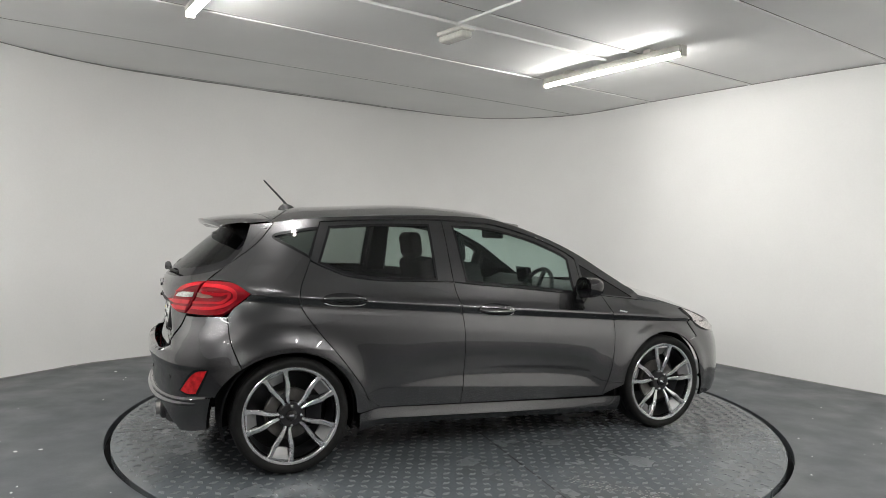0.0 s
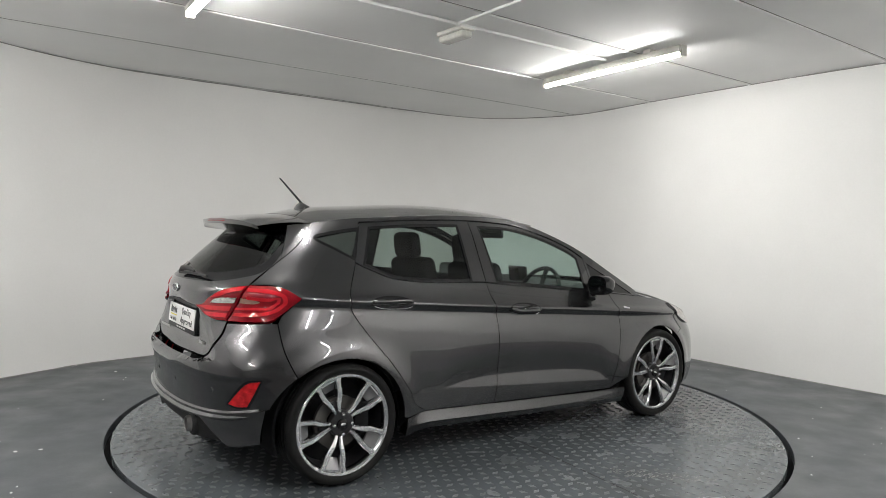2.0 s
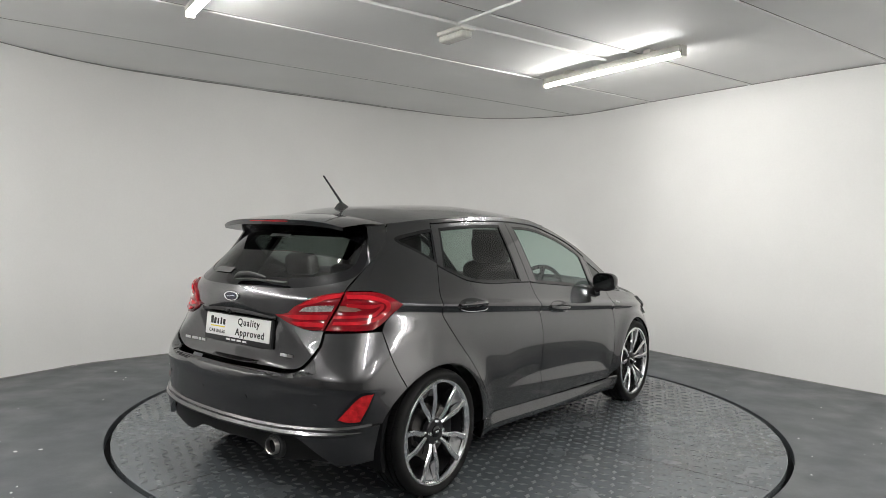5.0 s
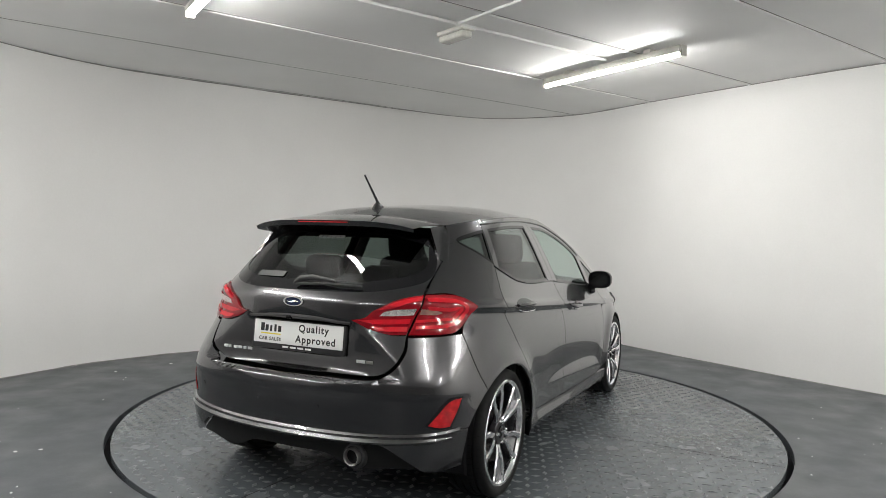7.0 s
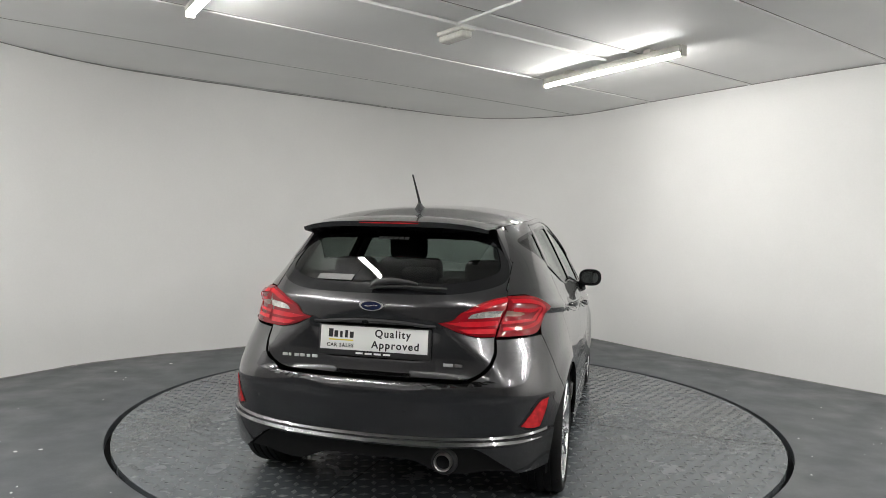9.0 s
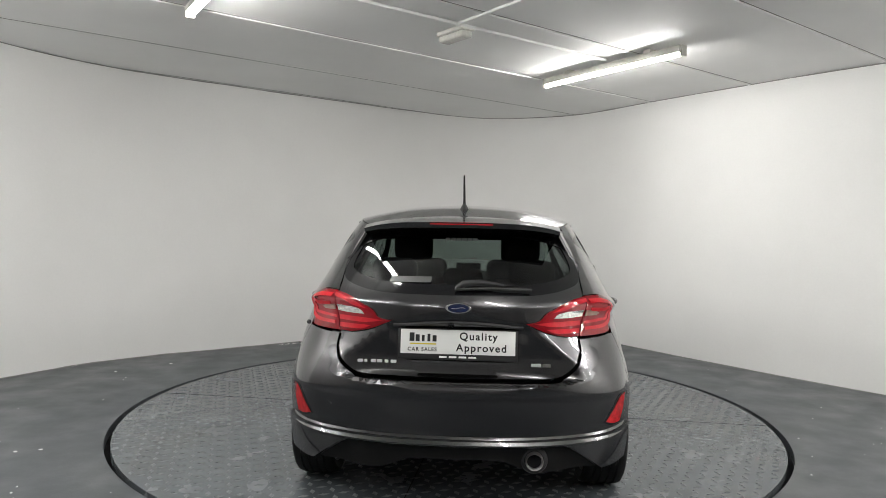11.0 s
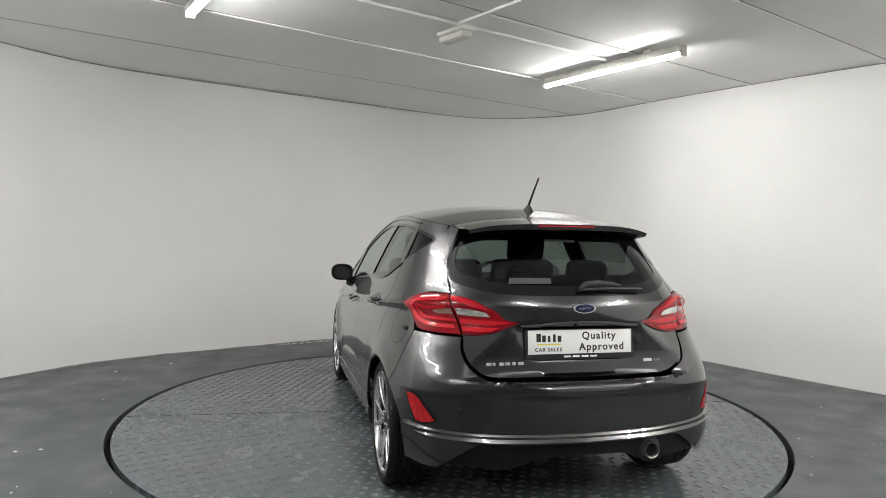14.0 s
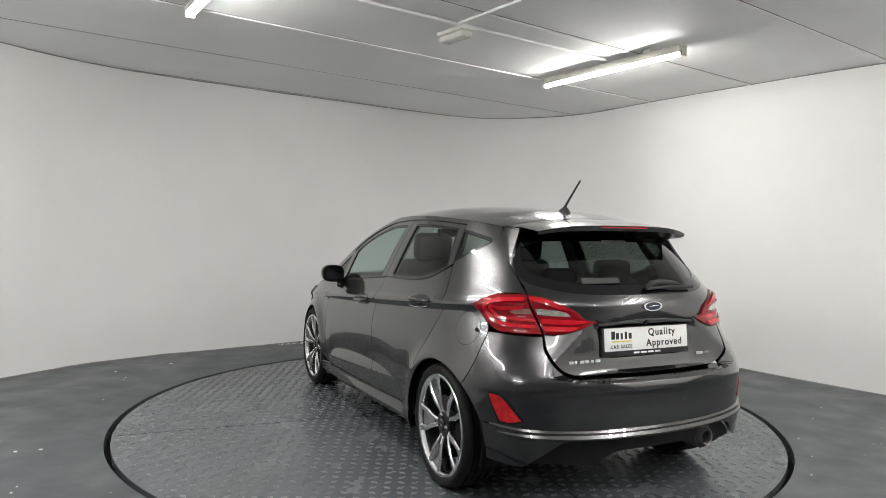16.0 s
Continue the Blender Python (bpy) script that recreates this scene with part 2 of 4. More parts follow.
def panel(name, outline, material, parent, side=1, holes=(), off=0.0, gap=0.0022, lip=0.014, step=0.03, rows=1.0, label="", dome=0.0, ring=0.0):
    """A sheet of the body surface inside an outline in (s, z), with its edges turned in by lip."""
    poly = shrink(flow(outline, step), gap)
    poly[:, 0] *= side
    cuts = [shrink(flow(h, step), -0.001) * (side, 1) for h in holes]
    if ring:
        cuts = [shrink(flow(outline, step), ring) * (side, 1)]
    lo, hi = poly.min(0), poly.max(0)
    gs, gz = np.meshgrid(np.arange(lo[0] + step / 2, hi[0], step), np.arange(lo[1] + step / 2, hi[1], step * rows))
    grid = np.stack([gs.ravel(), gz.ravel()], 1)
    grid = grid[inside(poly, grid)]
    rim = np.concatenate([poly, *cuts])
    if len(grid):
        near = np.min(np.hypot(grid[:, None, 0] - rim[None, :, 0], grid[:, None, 1] - rim[None, :, 1]), 1)
        for c in cuts:
            near[inside(c, grid)] = 0
        grid = grid[near > 0.45 * step * rows]
    pts = np.concatenate([rim, grid])
    edges, k = [], 0
    for c in (poly, *cuts):
        edges += [(k + i, k + (i + 1) % len(c)) for i in range(len(c))]
        k += len(c)
    V, _, F, *_ = delaunay_2d_cdt([Vector(p) for p in pts], edges, [], 0, 1e-5)
    V = np.array([tuple(v) for v in V])
    mid = np.array([V[list(f)].mean(0) for f in F])
    keep = inside(poly, mid)
    for c in cuts:
        keep &= ~inside(c, mid)
    nrm = normals(V[:, 0], V[:, 1])
    lift = np.full(len(V), off)
    if dome:
        d = np.min(np.hypot(V[:, None, 0] - poly[None, :, 0], V[:, None, 1] - poly[None, :, 1]), 1)
        lift = off + dome * (1 - np.exp(-d / 0.02))
    X = body(V[:, 0], V[:, 1]) + nrm * lift[:, None]
    bm = bmesh.new()
    vs = [bm.verts.new(p) for p in X]
    for f, ok in zip(F, keep):
        if ok:
            bm.faces.new([vs[i] for i in f])
    bm.verts.index_update()
    if lip:
        deep = {}
        for e in [e for e in bm.edges if len(e.link_faces) == 1]:
            for v in e.verts:
                if v.index not in deep:
                    deep[v.index] = bm.verts.new(Vector(X[v.index] - nrm[v.index] * lip))
            a, b = e.verts
            bm.faces.new((a, b, deep[b.index], deep[a.index]))
    bmesh.ops.delete(bm, geom=[v for v in bm.verts if not v.link_faces], context="VERTS")
    return part(name, bm, material, parent, label, angle=0.7)


def arch(cx, r, a0, a1, n=14):
    """Points of a wheel arch, degrees from straight back, over the top, to the front."""
    return [(cx - r * math.cos(radians(a0 + (a1 - a0) * i / (n - 1))), 0.305 + r * math.sin(radians(a0 + (a1 - a0) * i / (n - 1)))) for i in range(n)]

# ---------------------------------------------------------------- the room
CEIL_Z = 2.765
WALL_LINE = [(-4.02, -1.60), (-3.98, -0.60), (-3.87, 0.10), (-3.70, 0.58), (-3.53, 0.93), (-3.36, 1.22), (-3.08, 1.54), (-2.74, 1.85),
             (-2.38, 2.12), (-1.87, 2.54), (-1.31, 2.95), (-0.71, 3.40), (-0.02, 3.86), (0.35, 4.00), (0.72, 4.00), (1.07, 3.89),
             (1.42, 3.70), (1.73, 3.38), (2.28, 2.52), (2.94, 1.58), (3.12, 1.33), (3.60, 0.73), (4.05, 0.15), (4.40, -0.40), (4.60, -1.60)]


def smooth_line(pts, k=6):
    P = [Vector((*p, 0)) for p in pts]
    out = []
    for i in range(len(P) - 1):
        a, b = P[i], P[i + 1]
        ta = (b - P[max(i - 1, 0)]) / 2
        tb = (P[min(i + 2, len(P) - 1)] - a) / 2
        ta *= min(1.0, (b - a).length / max(ta.length, 1e-6))
        tb *= min(1.0, (b - a).length / max(tb.length, 1e-6))
        for j in range(k):
            t = j / k
            out.append((1 + 2 * t) * (1 - t) ** 2 * a + t * (1 - t) ** 2 * ta + t * t * (3 - 2 * t) * b + t * t * (t - 1) * tb)
    return out + [P[-1]]


def build_wall(name, line, z0, z1, thick, material):
    bm = bmesh.new()
    rings = []
    for i, p in enumerate(line):
        d = (line[min(i + 1, len(line) - 1)] - line[max(i - 1, 0)]).normalized()
        n = Vector((-d.y, d.x, 0))
        rings.append([p + Vector((0, 0, z0)), p + Vector((0, 0, z1)), p + n * thick + Vector((0, 0, z1)), p + n * thick + Vector((0, 0, z0))])
    return tagged(obj(name, loft(bm, rings), material, angle=0.5), kind="structure")


LINE = smooth_line(WALL_LINE)
tagged(build_wall("wall_north", LINE, 0.0, CEIL_Z - 0.004, 0.12, WALL), "curved white painted wall of a photo booth")
# added walls out of view: grey or white to shape what the car reflects
tagged(build_wall("wall_west", [Vector((-4.02, -9.2, 0)), Vector((-4.02, -1.602, 0))], 0.0, CEIL_Z - 0.004, 0.12, DIM), "unseen side wall behind the booth, grey to darken reflections")
tagged(build_wall("wall_east", [Vector((4.60, -1.602, 0)), Vector((4.60, -9.2, 0))], 0.0, CEIL_Z - 0.004, 0.12, WALL), "unseen side wall behind the booth, white to brighten reflections")
tagged(build_wall("wall_south", [Vector((4.72, -9.204, 0)), Vector((-4.14, -9.204, 0))], 0.0, CEIL_Z - 0.004, 0.12, DIM), "unseen end wall behind the booth, grey to darken reflections")

# dark beads along the wall: the ceiling edge's shadow line as colour, a foot line
for z, name, label in ((CEIL_Z - 0.006, "trim", "dark bead drawn as the shadow line at the ceiling edge"), (0.004, "trim", "thin dark line along the wall's foot")):
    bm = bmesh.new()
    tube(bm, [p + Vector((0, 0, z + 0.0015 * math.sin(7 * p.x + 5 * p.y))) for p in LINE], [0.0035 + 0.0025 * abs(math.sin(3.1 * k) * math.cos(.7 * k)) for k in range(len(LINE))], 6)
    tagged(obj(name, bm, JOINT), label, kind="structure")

# floor round the turntable
R_HOLE, R_DISC = 2.268, 2.232
bm = bmesh.new()
N = 160
rings = []
for r, z in ((R_HOLE, -0.06), (R_HOLE, -0.002), (R_HOLE + 0.004, 0.0), (3.0, 0.0), (4.2, 0.0), (11.0, 0.0)):
    rings.append([(r * math.cos(2 * math.pi * k / N), r * math.sin(2 * math.pi * k / N), z) for k in range(N)])
loft(bm, rings, True, False)
tagged(obj("floor", bm, FLOOR), "grey painted concrete floor with scuffs", kind="structure")
bm = bmesh.new()
bmesh.ops.create_circle(bm, cap_ends=True, segments=96, radius=2.4, matrix=pose(0, 0, -0.062))
tagged(obj("pit_floor", bm, DARK), "black pit under the turntable edge", kind="structure")

# ceiling boards with joint strips
SEAM = Vector((0.79, 0.613, 0)).normalized()
ACROSS = Vector((-SEAM.y, SEAM.x, 0))
JOINTS = (3.10, 1.94, 0.79, -0.40, -1.60, -2.80, -4.0, -5.2)
tagged(obj("ceiling", boxed((14, 16, 0.1), pose(0, -2.5, CEIL_Z + 0.05)), CEIL), "painted board ceiling with joint strips", kind="structure")


def run(a, b, w, h, z, name, material, label):
    """A straight strip under the ceiling from a to b."""
    a, b = Vector((*a, 0)), Vector((*b, 0))
    d = b - a
    m = Matrix.Translation((a + b) / 2 + Vector((0, 0, z))) @ Matrix.Rotation(math.atan2(d.y, d.x), 4, "Z")
    return tagged(obj(name, boxed((d.length, w, h), m, min(w, h) * 0.25), material, smooth=False), label, kind="structure")


for k, c in enumerate(JOINTS):
    a, b = ACROSS * c - SEAM * 6, ACROSS * c + SEAM * 6
    white = k in (2, 3, 4)
    if white:
        o = ACROSS * -0.021
        run((a + o).xy, (b + o).xy, 0.007, 0.003, CEIL_Z - 0.0015, "trim", JOINT, "dark open joint beside a strip")
    run(a.xy, b.xy, 0.028 if white else 0.007, 0.012 if white else 0.003, CEIL_Z - (0.006 if white else 0.0015), "trim",
        STRIP if white else JOINT, "white joint strip between ceiling boards" if white else "thin painted joint between ceiling boards")


def batten(m):
    """Fluorescent batten lamp, 1.55 m long, hung under the ceiling; its origin is at the ceiling."""
    lamp = new("tube_light")
    part("spine", boxed((1.50, 0.050, 0.050), pose(0, 0, -0.046), 0.006), PALE, lamp, "off-white metal spine")
    part("reflector", boxed((1.50, 0.074, 0.006), pose(0, 0, -0.0755), 0.002), PALE, lamp)
    for sx in (-0.45, 0.45):
        part("bracket", boxed((0.07, 0.07, 0.03), pose(sx, 0.0, -0.012), 0.005), PALE, lamp)
    for sx in (-0.772, 0.772):
        part("end_cap", boxed((0.028, 0.062, 0.085), pose(sx, 0, -0.068), 0.008), PALE, lamp)
    for name, a0, a1, r, mt, label in (("tube", 194, 346, 0.026, TUBE, "glowing white diffuser"), ("tray", 0, 180, 0.0240, PALE, "off-white metal tray")):
        ring = [(r * math.cos(radians(a0 + (a1 - a0) * k / 14)), -0.078 + r * math.sin(radians(a0 + (a1 - a0) * k / 14))) for k in range(15)]
        bm = loft(bmesh.new(), [[(x, y, z) for y, z in ring] for x in (-0.757, 0.757)])
        part(name, bm, mt, lamp, label)
    lamp.matrix_basis = m
    return tagged(lamp, "lit white batten lamp under the ceiling", "lamp", "ceiling tube lamps")


LAMP_TURN = math.degrees(math.atan2(-0.83, 0.56))
first = batten(pose(1.295, 0.895, CEIL_Z, 0, 0, LAMP_TURN))
copy_thing(first, pose(-1.30, -1.14, CEIL_Z, 0, 0, LAMP_TURN))
# the rest, outside the view
for x, y in ((0.91, -3.98), (3.30, -2.90), (2.95, -4.90), (-1.69, -6.00), (-2.70, -3.30), (-3.30, -1.95)):
    for k in ((-0.16, 0.16) if x > 3 else (0.0,)):
        copy_thing(first, pose(x + k * SEAM.x, y + k * SEAM.y, CEIL_Z, 0, 0, LAMP_TURN))

# conduits and the emergency lamp
run((-0.85, -0.80), (1.26, 0.80), 0.030, 0.022, CEIL_Z - 0.015, "cable_trunking", STRIP, "white cable trunking along the ceiling")
run((0.0, -0.12), (1.10, -1.60), 0.028, 0.020, CEIL_Z - 0.014, "cable_trunking", STRIP, "white cable trunking along the ceiling")
em = new("emergency_light")
part("base", boxed((0.30, 0.12, 0.03), pose(0, 0, -0.022), 0.008), PALE, em)
part("diffuser", boxed((0.28, 0.10, 0.05), pose(0, 0, -0.060), 0.016, 3), mat("ribbed_diffuser", (0.60, 0.60, 0.55), 0.25, coat=0.5, vary=0.1, scale=40), em, "dull ribbed plastic diffuser")
em.matrix_basis = pose(0.0, 0.02, CEIL_Z, 0, 0, LAMP_TURN + 4)
tagged(em, "unlit bulkhead emergency lamp on the ceiling", "lamp")

# black cable stub where a joint meets the wall
bm = bmesh.new()
tube(bm, [(2.975, 1.665, CEIL_Z - 0.004), (2.985, 1.675, CEIL_Z - 0.022), (3.000, 1.690, CEIL_Z - 0.028), (3.010, 1.700, CEIL_Z - 0.020)], [0.008, 0.010, 0.012, 0.009], 8)
tagged(obj("cable_stub", bm, RUBBER), "black cable stub at the ceiling edge", "cable")

# ---------------------------------------------------------------- turntable
table = new("turntable")
bm = bmesh.new()
rings = [[(r * math.cos(2 * math.pi * k / 128), r * math.sin(2 * math.pi * k / 128), z) for k in range(128)]
         for r, z in ((R_DISC, -0.05), (R_DISC, -0.006), (R_DISC - 0.003, -0.0035), (1.5, -0.0035), (0.6, -0.0035), (0.05, -0.0035))]
loft(bm, rings, True, True)
part("disc", bm, PLATE, table, "grey painted steel disc")
PITCH = 0.070
verts, faces = [], []
n = int(R_DISC / PITCH) + 2
for i in range(-n, n + 1):
    for j in range(-n, n + 1):
        x, y = i * PITCH, j * PITCH
        if math.hypot(x, y) > R_DISC - 0.03:
            continue
        a = radians(45 if (i + j) % 2 else -45) + random.uniform(-0.05, 0.05)
        c, s = math.cos(a), math.sin(a)
        k = len(verts)
        for u, v, z in ((-0.030, 0, -0.0035), (0, -0.0150, -0.0035), (0.030, 0, -0.0035), (0, 0.0150, -0.0035), (-0.012, 0, 0.001), (0.012, 0, 0.001)):
            verts.append((x + c * u - s * v, y + s * u + c * v, z))
        faces += [(k, k + 1, k + 5, k + 4), (k + 1, k + 2, k + 5), (k + 2, k + 3, k + 4, k + 5), (k + 3, k, k + 4)]
me = bpy.data.meshes.new("tread")
me.from_pydata(verts, [], faces)
me.materials.append(BUMPM)
tread = new("tread", me)
tread.parent = table
tagged(tread, "raised worn tread bumps", kind="stuff")
for a in (20, 110):
    part("joint", boxed((2 * R_DISC - 0.02, 0.006, 0.0012), pose(0, 0, -0.0031 + 0.0001 * (a > 90), 0, 0, a)), DARK, table, "dark joint between floor plates")
tagged(table, "round steel tread plate turntable with a black edge gap", "turntable")

# old tyre print and dirt on the disc
CHALK = mat("pale_scuff", (0.30, 0.30, 0.28), 0.7, vary=0.3, scale=60)
verts, faces = [], []
for row in range(5):
    for k in range(34):
        u = k / 33
        if random.random() < 0.25 + 0.4 * u:
            continue
        a, b = Vector((0.66, -1.355 - 0.022 * row, 0)), Vector((1.16, -1.56 - 0.026 * row, 0))
        p, d = a.lerp(b, u), (b - a).normalized()
        n = Vector((-d.y, d.x, 0))
        i = len(verts)
        L, w = random.uniform(0.004, 0.008), random.uniform(0.002, 0.005)
        verts += [tuple(p - d * L - n * w + Vector((0, 0, -0.0028))), tuple(p + d * L - n * w * 0.6 + Vector((0, 0, -0.0028))), tuple(p + d * L * 0.8 + n * w + Vector((0, 0, -0.0028))), tuple(p - d * L + n * w * 0.7 + Vector((0, 0, -0.0028)))]
        faces.append((i, i + 1, i + 2, i + 3))
me = bpy.data.meshes.new("tyre_print")
me.from_pydata(verts, [], faces)
me.materials.append(CHALK)
ob = new("tyre_print", me)
ob.parent = table
tagged(ob, "pale dusty tyre print", kind="stuff")

# paint flakes on the floor
FLAKE = mat("white_paint_flake", (0.75, 0.75, 0.73), 0.6, vary=0.1, scale=30)


def flakes(name, spots, label):
    bm = bmesh.new()
    for x, y, r in spots:
        n = random.randint(5, 7)
        ring = [(x + r * random.uniform(0.6, 1.2) * math.cos(2 * math.pi * k / n), y + r * random.uniform(0.5, 1.0) * math.sin(2 * math.pi * k / n)) for k in range(n)]
        loft(bm, [[(a, b, 0.0) for a, b in ring], [(x + (a - x) * 0.9, y + (b - y) * 0.9, 0.003) for a, b in ring]])
    return tagged(obj(name, bm, FLAKE, smooth=False), label, kind="stuff")


spots = [(-2.458, -1.16, .014), (-2.341, -1.112, .012), (-2.928, .958, .020), (-2.602, 1.344, .022), (2.279, -.502 - .06, .010), (-2.103, -1.743, .008), (-2.125, -1.665, .007)]
for k in range(46):
    u = random.random()
    spots.append((-1.86 + 0.62 * u + random.uniform(-.03, .03), 2.535 + 0.44 * u - random.uniform(.03, .10), random.uniform(.006, .020)))
for k in range(40):
    a, r = random.uniform(0, 2 * math.pi), random.uniform(2.35, 3.2)
    spots.append((r * math.cos(a), r * math.sin(a), random.uniform(.002, .006)))
flakes("paint_flakes", spots, "scattered white paint flakes on the floor")

# ---------------------------------------------------------------- the car
car = new("car")
REAR_C, FRONT_C = 1.110, 3.603
RAIL = [(.955, 1.338), (1.35, 1.370), (1.97, 1.398), (2.37, 1.388), (2.63, 1.328), (2.855, 1.240), (3.00, 1.168), (3.20, 1.045), (3.43, .905)]
HATCH_EDGE = [(.945, 1.318), (.88, 1.236), (.712, 1.091), (.645, 1.025)]
QWIN = [(.964, 1.261), (1.14, 1.298), (1.298, 1.316, 1), (1.216, 1.142, 1), (1.10, 1.195)]
RWIN = [(1.345, 1.32, 1), (1.65, 1.339), (1.964, 1.343, 1), (1.96, 1.017, 1), (1.66, 1.025), (1.432, 1.051), (1.262, 1.118, 1)]
FWIN = [(2.117, 1.337, 1), (2.369, 1.325), (2.627, 1.266), (2.855, 1.176), (2.915, 1.136, 1), (2.909, .926, 1), (2.141, 1.002, 1)]
TRI = [(2.995, 1.100, 1), (3.375, .885, 1), (3.0, .922, 1)]
REAR_DOOR = [(1.30, 1.343, 1), (1.65, 1.362), (1.97, 1.368), (2.055, 1.366, 1), (2.062, .982), (2.098, .822), (2.111, .673), (2.105, .454), (2.086, .300, 1),
             (1.606, .319, 1), (1.53, .365), (1.492, .439), (1.372, .603), (1.24, .763), (1.156, .892), (1.156, .987), (1.216, 1.128, 1)]
FRONT_DOOR = [(2.055, 1.366, 1), (2.37, 1.350), (2.63, 1.290), (2.87, 1.197), (2.97, 1.135, 1), (2.98, .925, 1), (3.12, .902, 1), (3.191, .738), (3.165, .45),
              (3.10, .262, 1), (2.086, .300, 1), (2.105, .454), (2.111, .673), (2.098, .822), (2.062, .982)]
SIDE = ([(.955, 1.338, 1)] + RAIL[1:8] + [(3.43, .905, 1), (3.42, .868, 1), (3.12, .902, 1), (2.98, .925, 1), (2.97, 1.135, 1), (2.87, 1.197), (2.63, 1.290),
        (2.37, 1.350), (2.055, 1.366), (1.97, 1.368), (1.65, 1.362), (1.30, 1.343, 1), (1.216, 1.128, 1), (1.156, .987), (1.156, .892), (1.24, .763), (1.372, .603),
        (1.492, .439), (1.53, .365), (1.606, .319, 1), (1.48, .300, 1)]
        + [(a, b, 1) for a, b in arch(REAR_C, .348, 180, 52)] + [(.84, .70), (.80, .838, 1), (.818, .877), (.908, .957, 1), (.784, 1.014), (.645, 1.018, 1)] + HATCH_EDGE[::-1][1:])
FENDER = ([(3.12, .902, 1), (3.42, .868, 1), (3.74, .825), (3.90, .765, 1), (3.86, .70, 1), (3.93, .60, 1)]
          + [(a, b, 1) for a, b in arch(FRONT_C, .348, 128, 4)] + [(3.10, .262, 1), (3.165, .45), (3.191, .738)])
LAMP_OUT = [(.645, 1.016, 1), (.784, 1.012), (.845, .993), (.906, .957, 1), (.815, .877), (.757, .843), (.660, .838), (.557, .838, 1)]
LAMP_IN = [(.309, .901, 1), (.375, .915), (.411, .947), (.485, .982), (.56, 1.002), (.640, 1.012, 1), (.552, .838, 1), (.483, .838), (.393, .860)]
FUEL = [(.925 + .080 * math.cos(t), .838 + .078 * math.sin(t)) for t in np.linspace(0, 2 * math.pi, 28, endpoint=False)]
FOG = [(.752, .572, 1), (.712, .570), (.682, .548), (.617, .460, 1), (.660, .447), (.702, .450, 1), (.733, .52)]


def mirror(points):
    """Close a half outline, given from the middle round the right side back to the middle, over the left side."""
    return list(points) + [(-p[0], *p[1:]) for p in points[::-1] if abs(p[0]) > 1e-6]


for side in (1, -1):
    panel("body_side", SIDE, PAINT, car, side, holes=(QWIN, TRI) if side > 0 else (QWIN, TRI, FUEL), rows=.22)
    panel("quarter_window", QWIN, REARG, car, side, off=-0.005, gap=-0.004, lip=0.0, label="dark rear quarter glass")
    for o, w in ((QWIN, .014), (RWIN, .013), (FWIN, .013)):
        panel("window_seal", o, GLOSS, car, side, off=-.001, gap=-.004, ring=w, lip=.004, step=.03, label="black window seal")
    panel("corner_window", TRI, GLOSS, car, side, off=-0.004, gap=-0.004, lip=0.0)
    rd = panel("rear_door", REAR_DOOR, PAINT, car, side, holes=(RWIN,), rows=.22)
    panel("window", RWIN, TINT, rd, side, off=-0.006, gap=-0.004, lip=0.0, label="dark tinted door glass")
    fd = panel("front_door", FRONT_DOOR, PAINT, car, side, holes=(FWIN,), rows=.22)
    panel("window", FWIN, CLEAR, fd, side, off=-0.006, gap=-0.004, lip=0.0, label="clear door glass")
    panel("front_fender", FENDER, PAINT, car, side, rows=.22)
    lo = panel("tail_light", LAMP_OUT, REDLENS, car, side, off=0.006, lip=0.03, step=0.02, dome=0.006, label="red wraparound tail light")
    panel("tail_light", LAMP_IN, REDLENS, car, side, off=0.010, lip=0.03, step=0.02, dome=0.006, label="red tail light on the tailgate")
    panel("reflector", FOG, REFLEX, car, side, off=0.004, step=0.02, label="red rear bumper reflector")

# tailgate, glass and bumper
HATCH = mirror([(0, 1.352)] + [(.945, 1.318, 1)] + HATCH_EDGE[1:] + [(.552, .832), (.537, .772), (.477, .688), (.423, .659), (.267, .653), (0, .650)])
GLASS = mirror([(0, 1.345), (.55, 1.325), (.80, 1.262), (.79, 1.21), (.728, 1.111), (.645, 1.066), (.411, 1.028), (.141, 1.022), (0, 1.022)])
hatch = panel("tailgate", HATCH, PAINT, car, holes=(GLASS,), rows=.5)
panel("window_seal", GLASS, GLOSS, hatch, off=-.001, gap=-.004, ring=.044, lip=.004, label="black window edge band")
for side in (1, -1):
    panel("spoiler_blade", [(.802, 1.275, 1), (.938, 1.309, 1), (.884, 1.236), (.80, 1.160, 1), (.786, 1.165), (.815, 1.22)], PAINT, hatch, side, off=.004, gap=0, lip=.006, label="side blade in body colour")
panel("rear_window", GLASS, REARG, hatch, off=-0.004, gap=-0.004, lip=0.0, label="dark tinted rear window")
BUMPER = mirror([(0, .644), (.267, .647), (.43, .653), (.485, .682), (.545, .768), (.557, .830, 1), (.66, .832), (.757, .837), (.80, .838, 1), (.84, .70)]
                + [(a, b, 1) for a, b in arch(REAR_C, .348, 52, 22)] + [(.585, .417), (.28, .402), (0, .400)])
LOWER = mirror([(0, .398), (.28, .400), (.585, .415), (.775, .437, 1), (.757, .32), (.755, .275, 1), (.68, .258), (.615, .252, 1), (.545, .305), (.46, .364), (.38, .372), (0, .372)])
DIFF = mirror([(0, .370), (.38, .370), (.46, .362), (.545, .303), (.610, .250, 1), (.50, .252), (.43, .238), (.34, .236), (.27, .262), (.20, .290), (0, .292)])
bumper = panel("rear_bumper", BUMPER, PAINT, car, rows=.22)
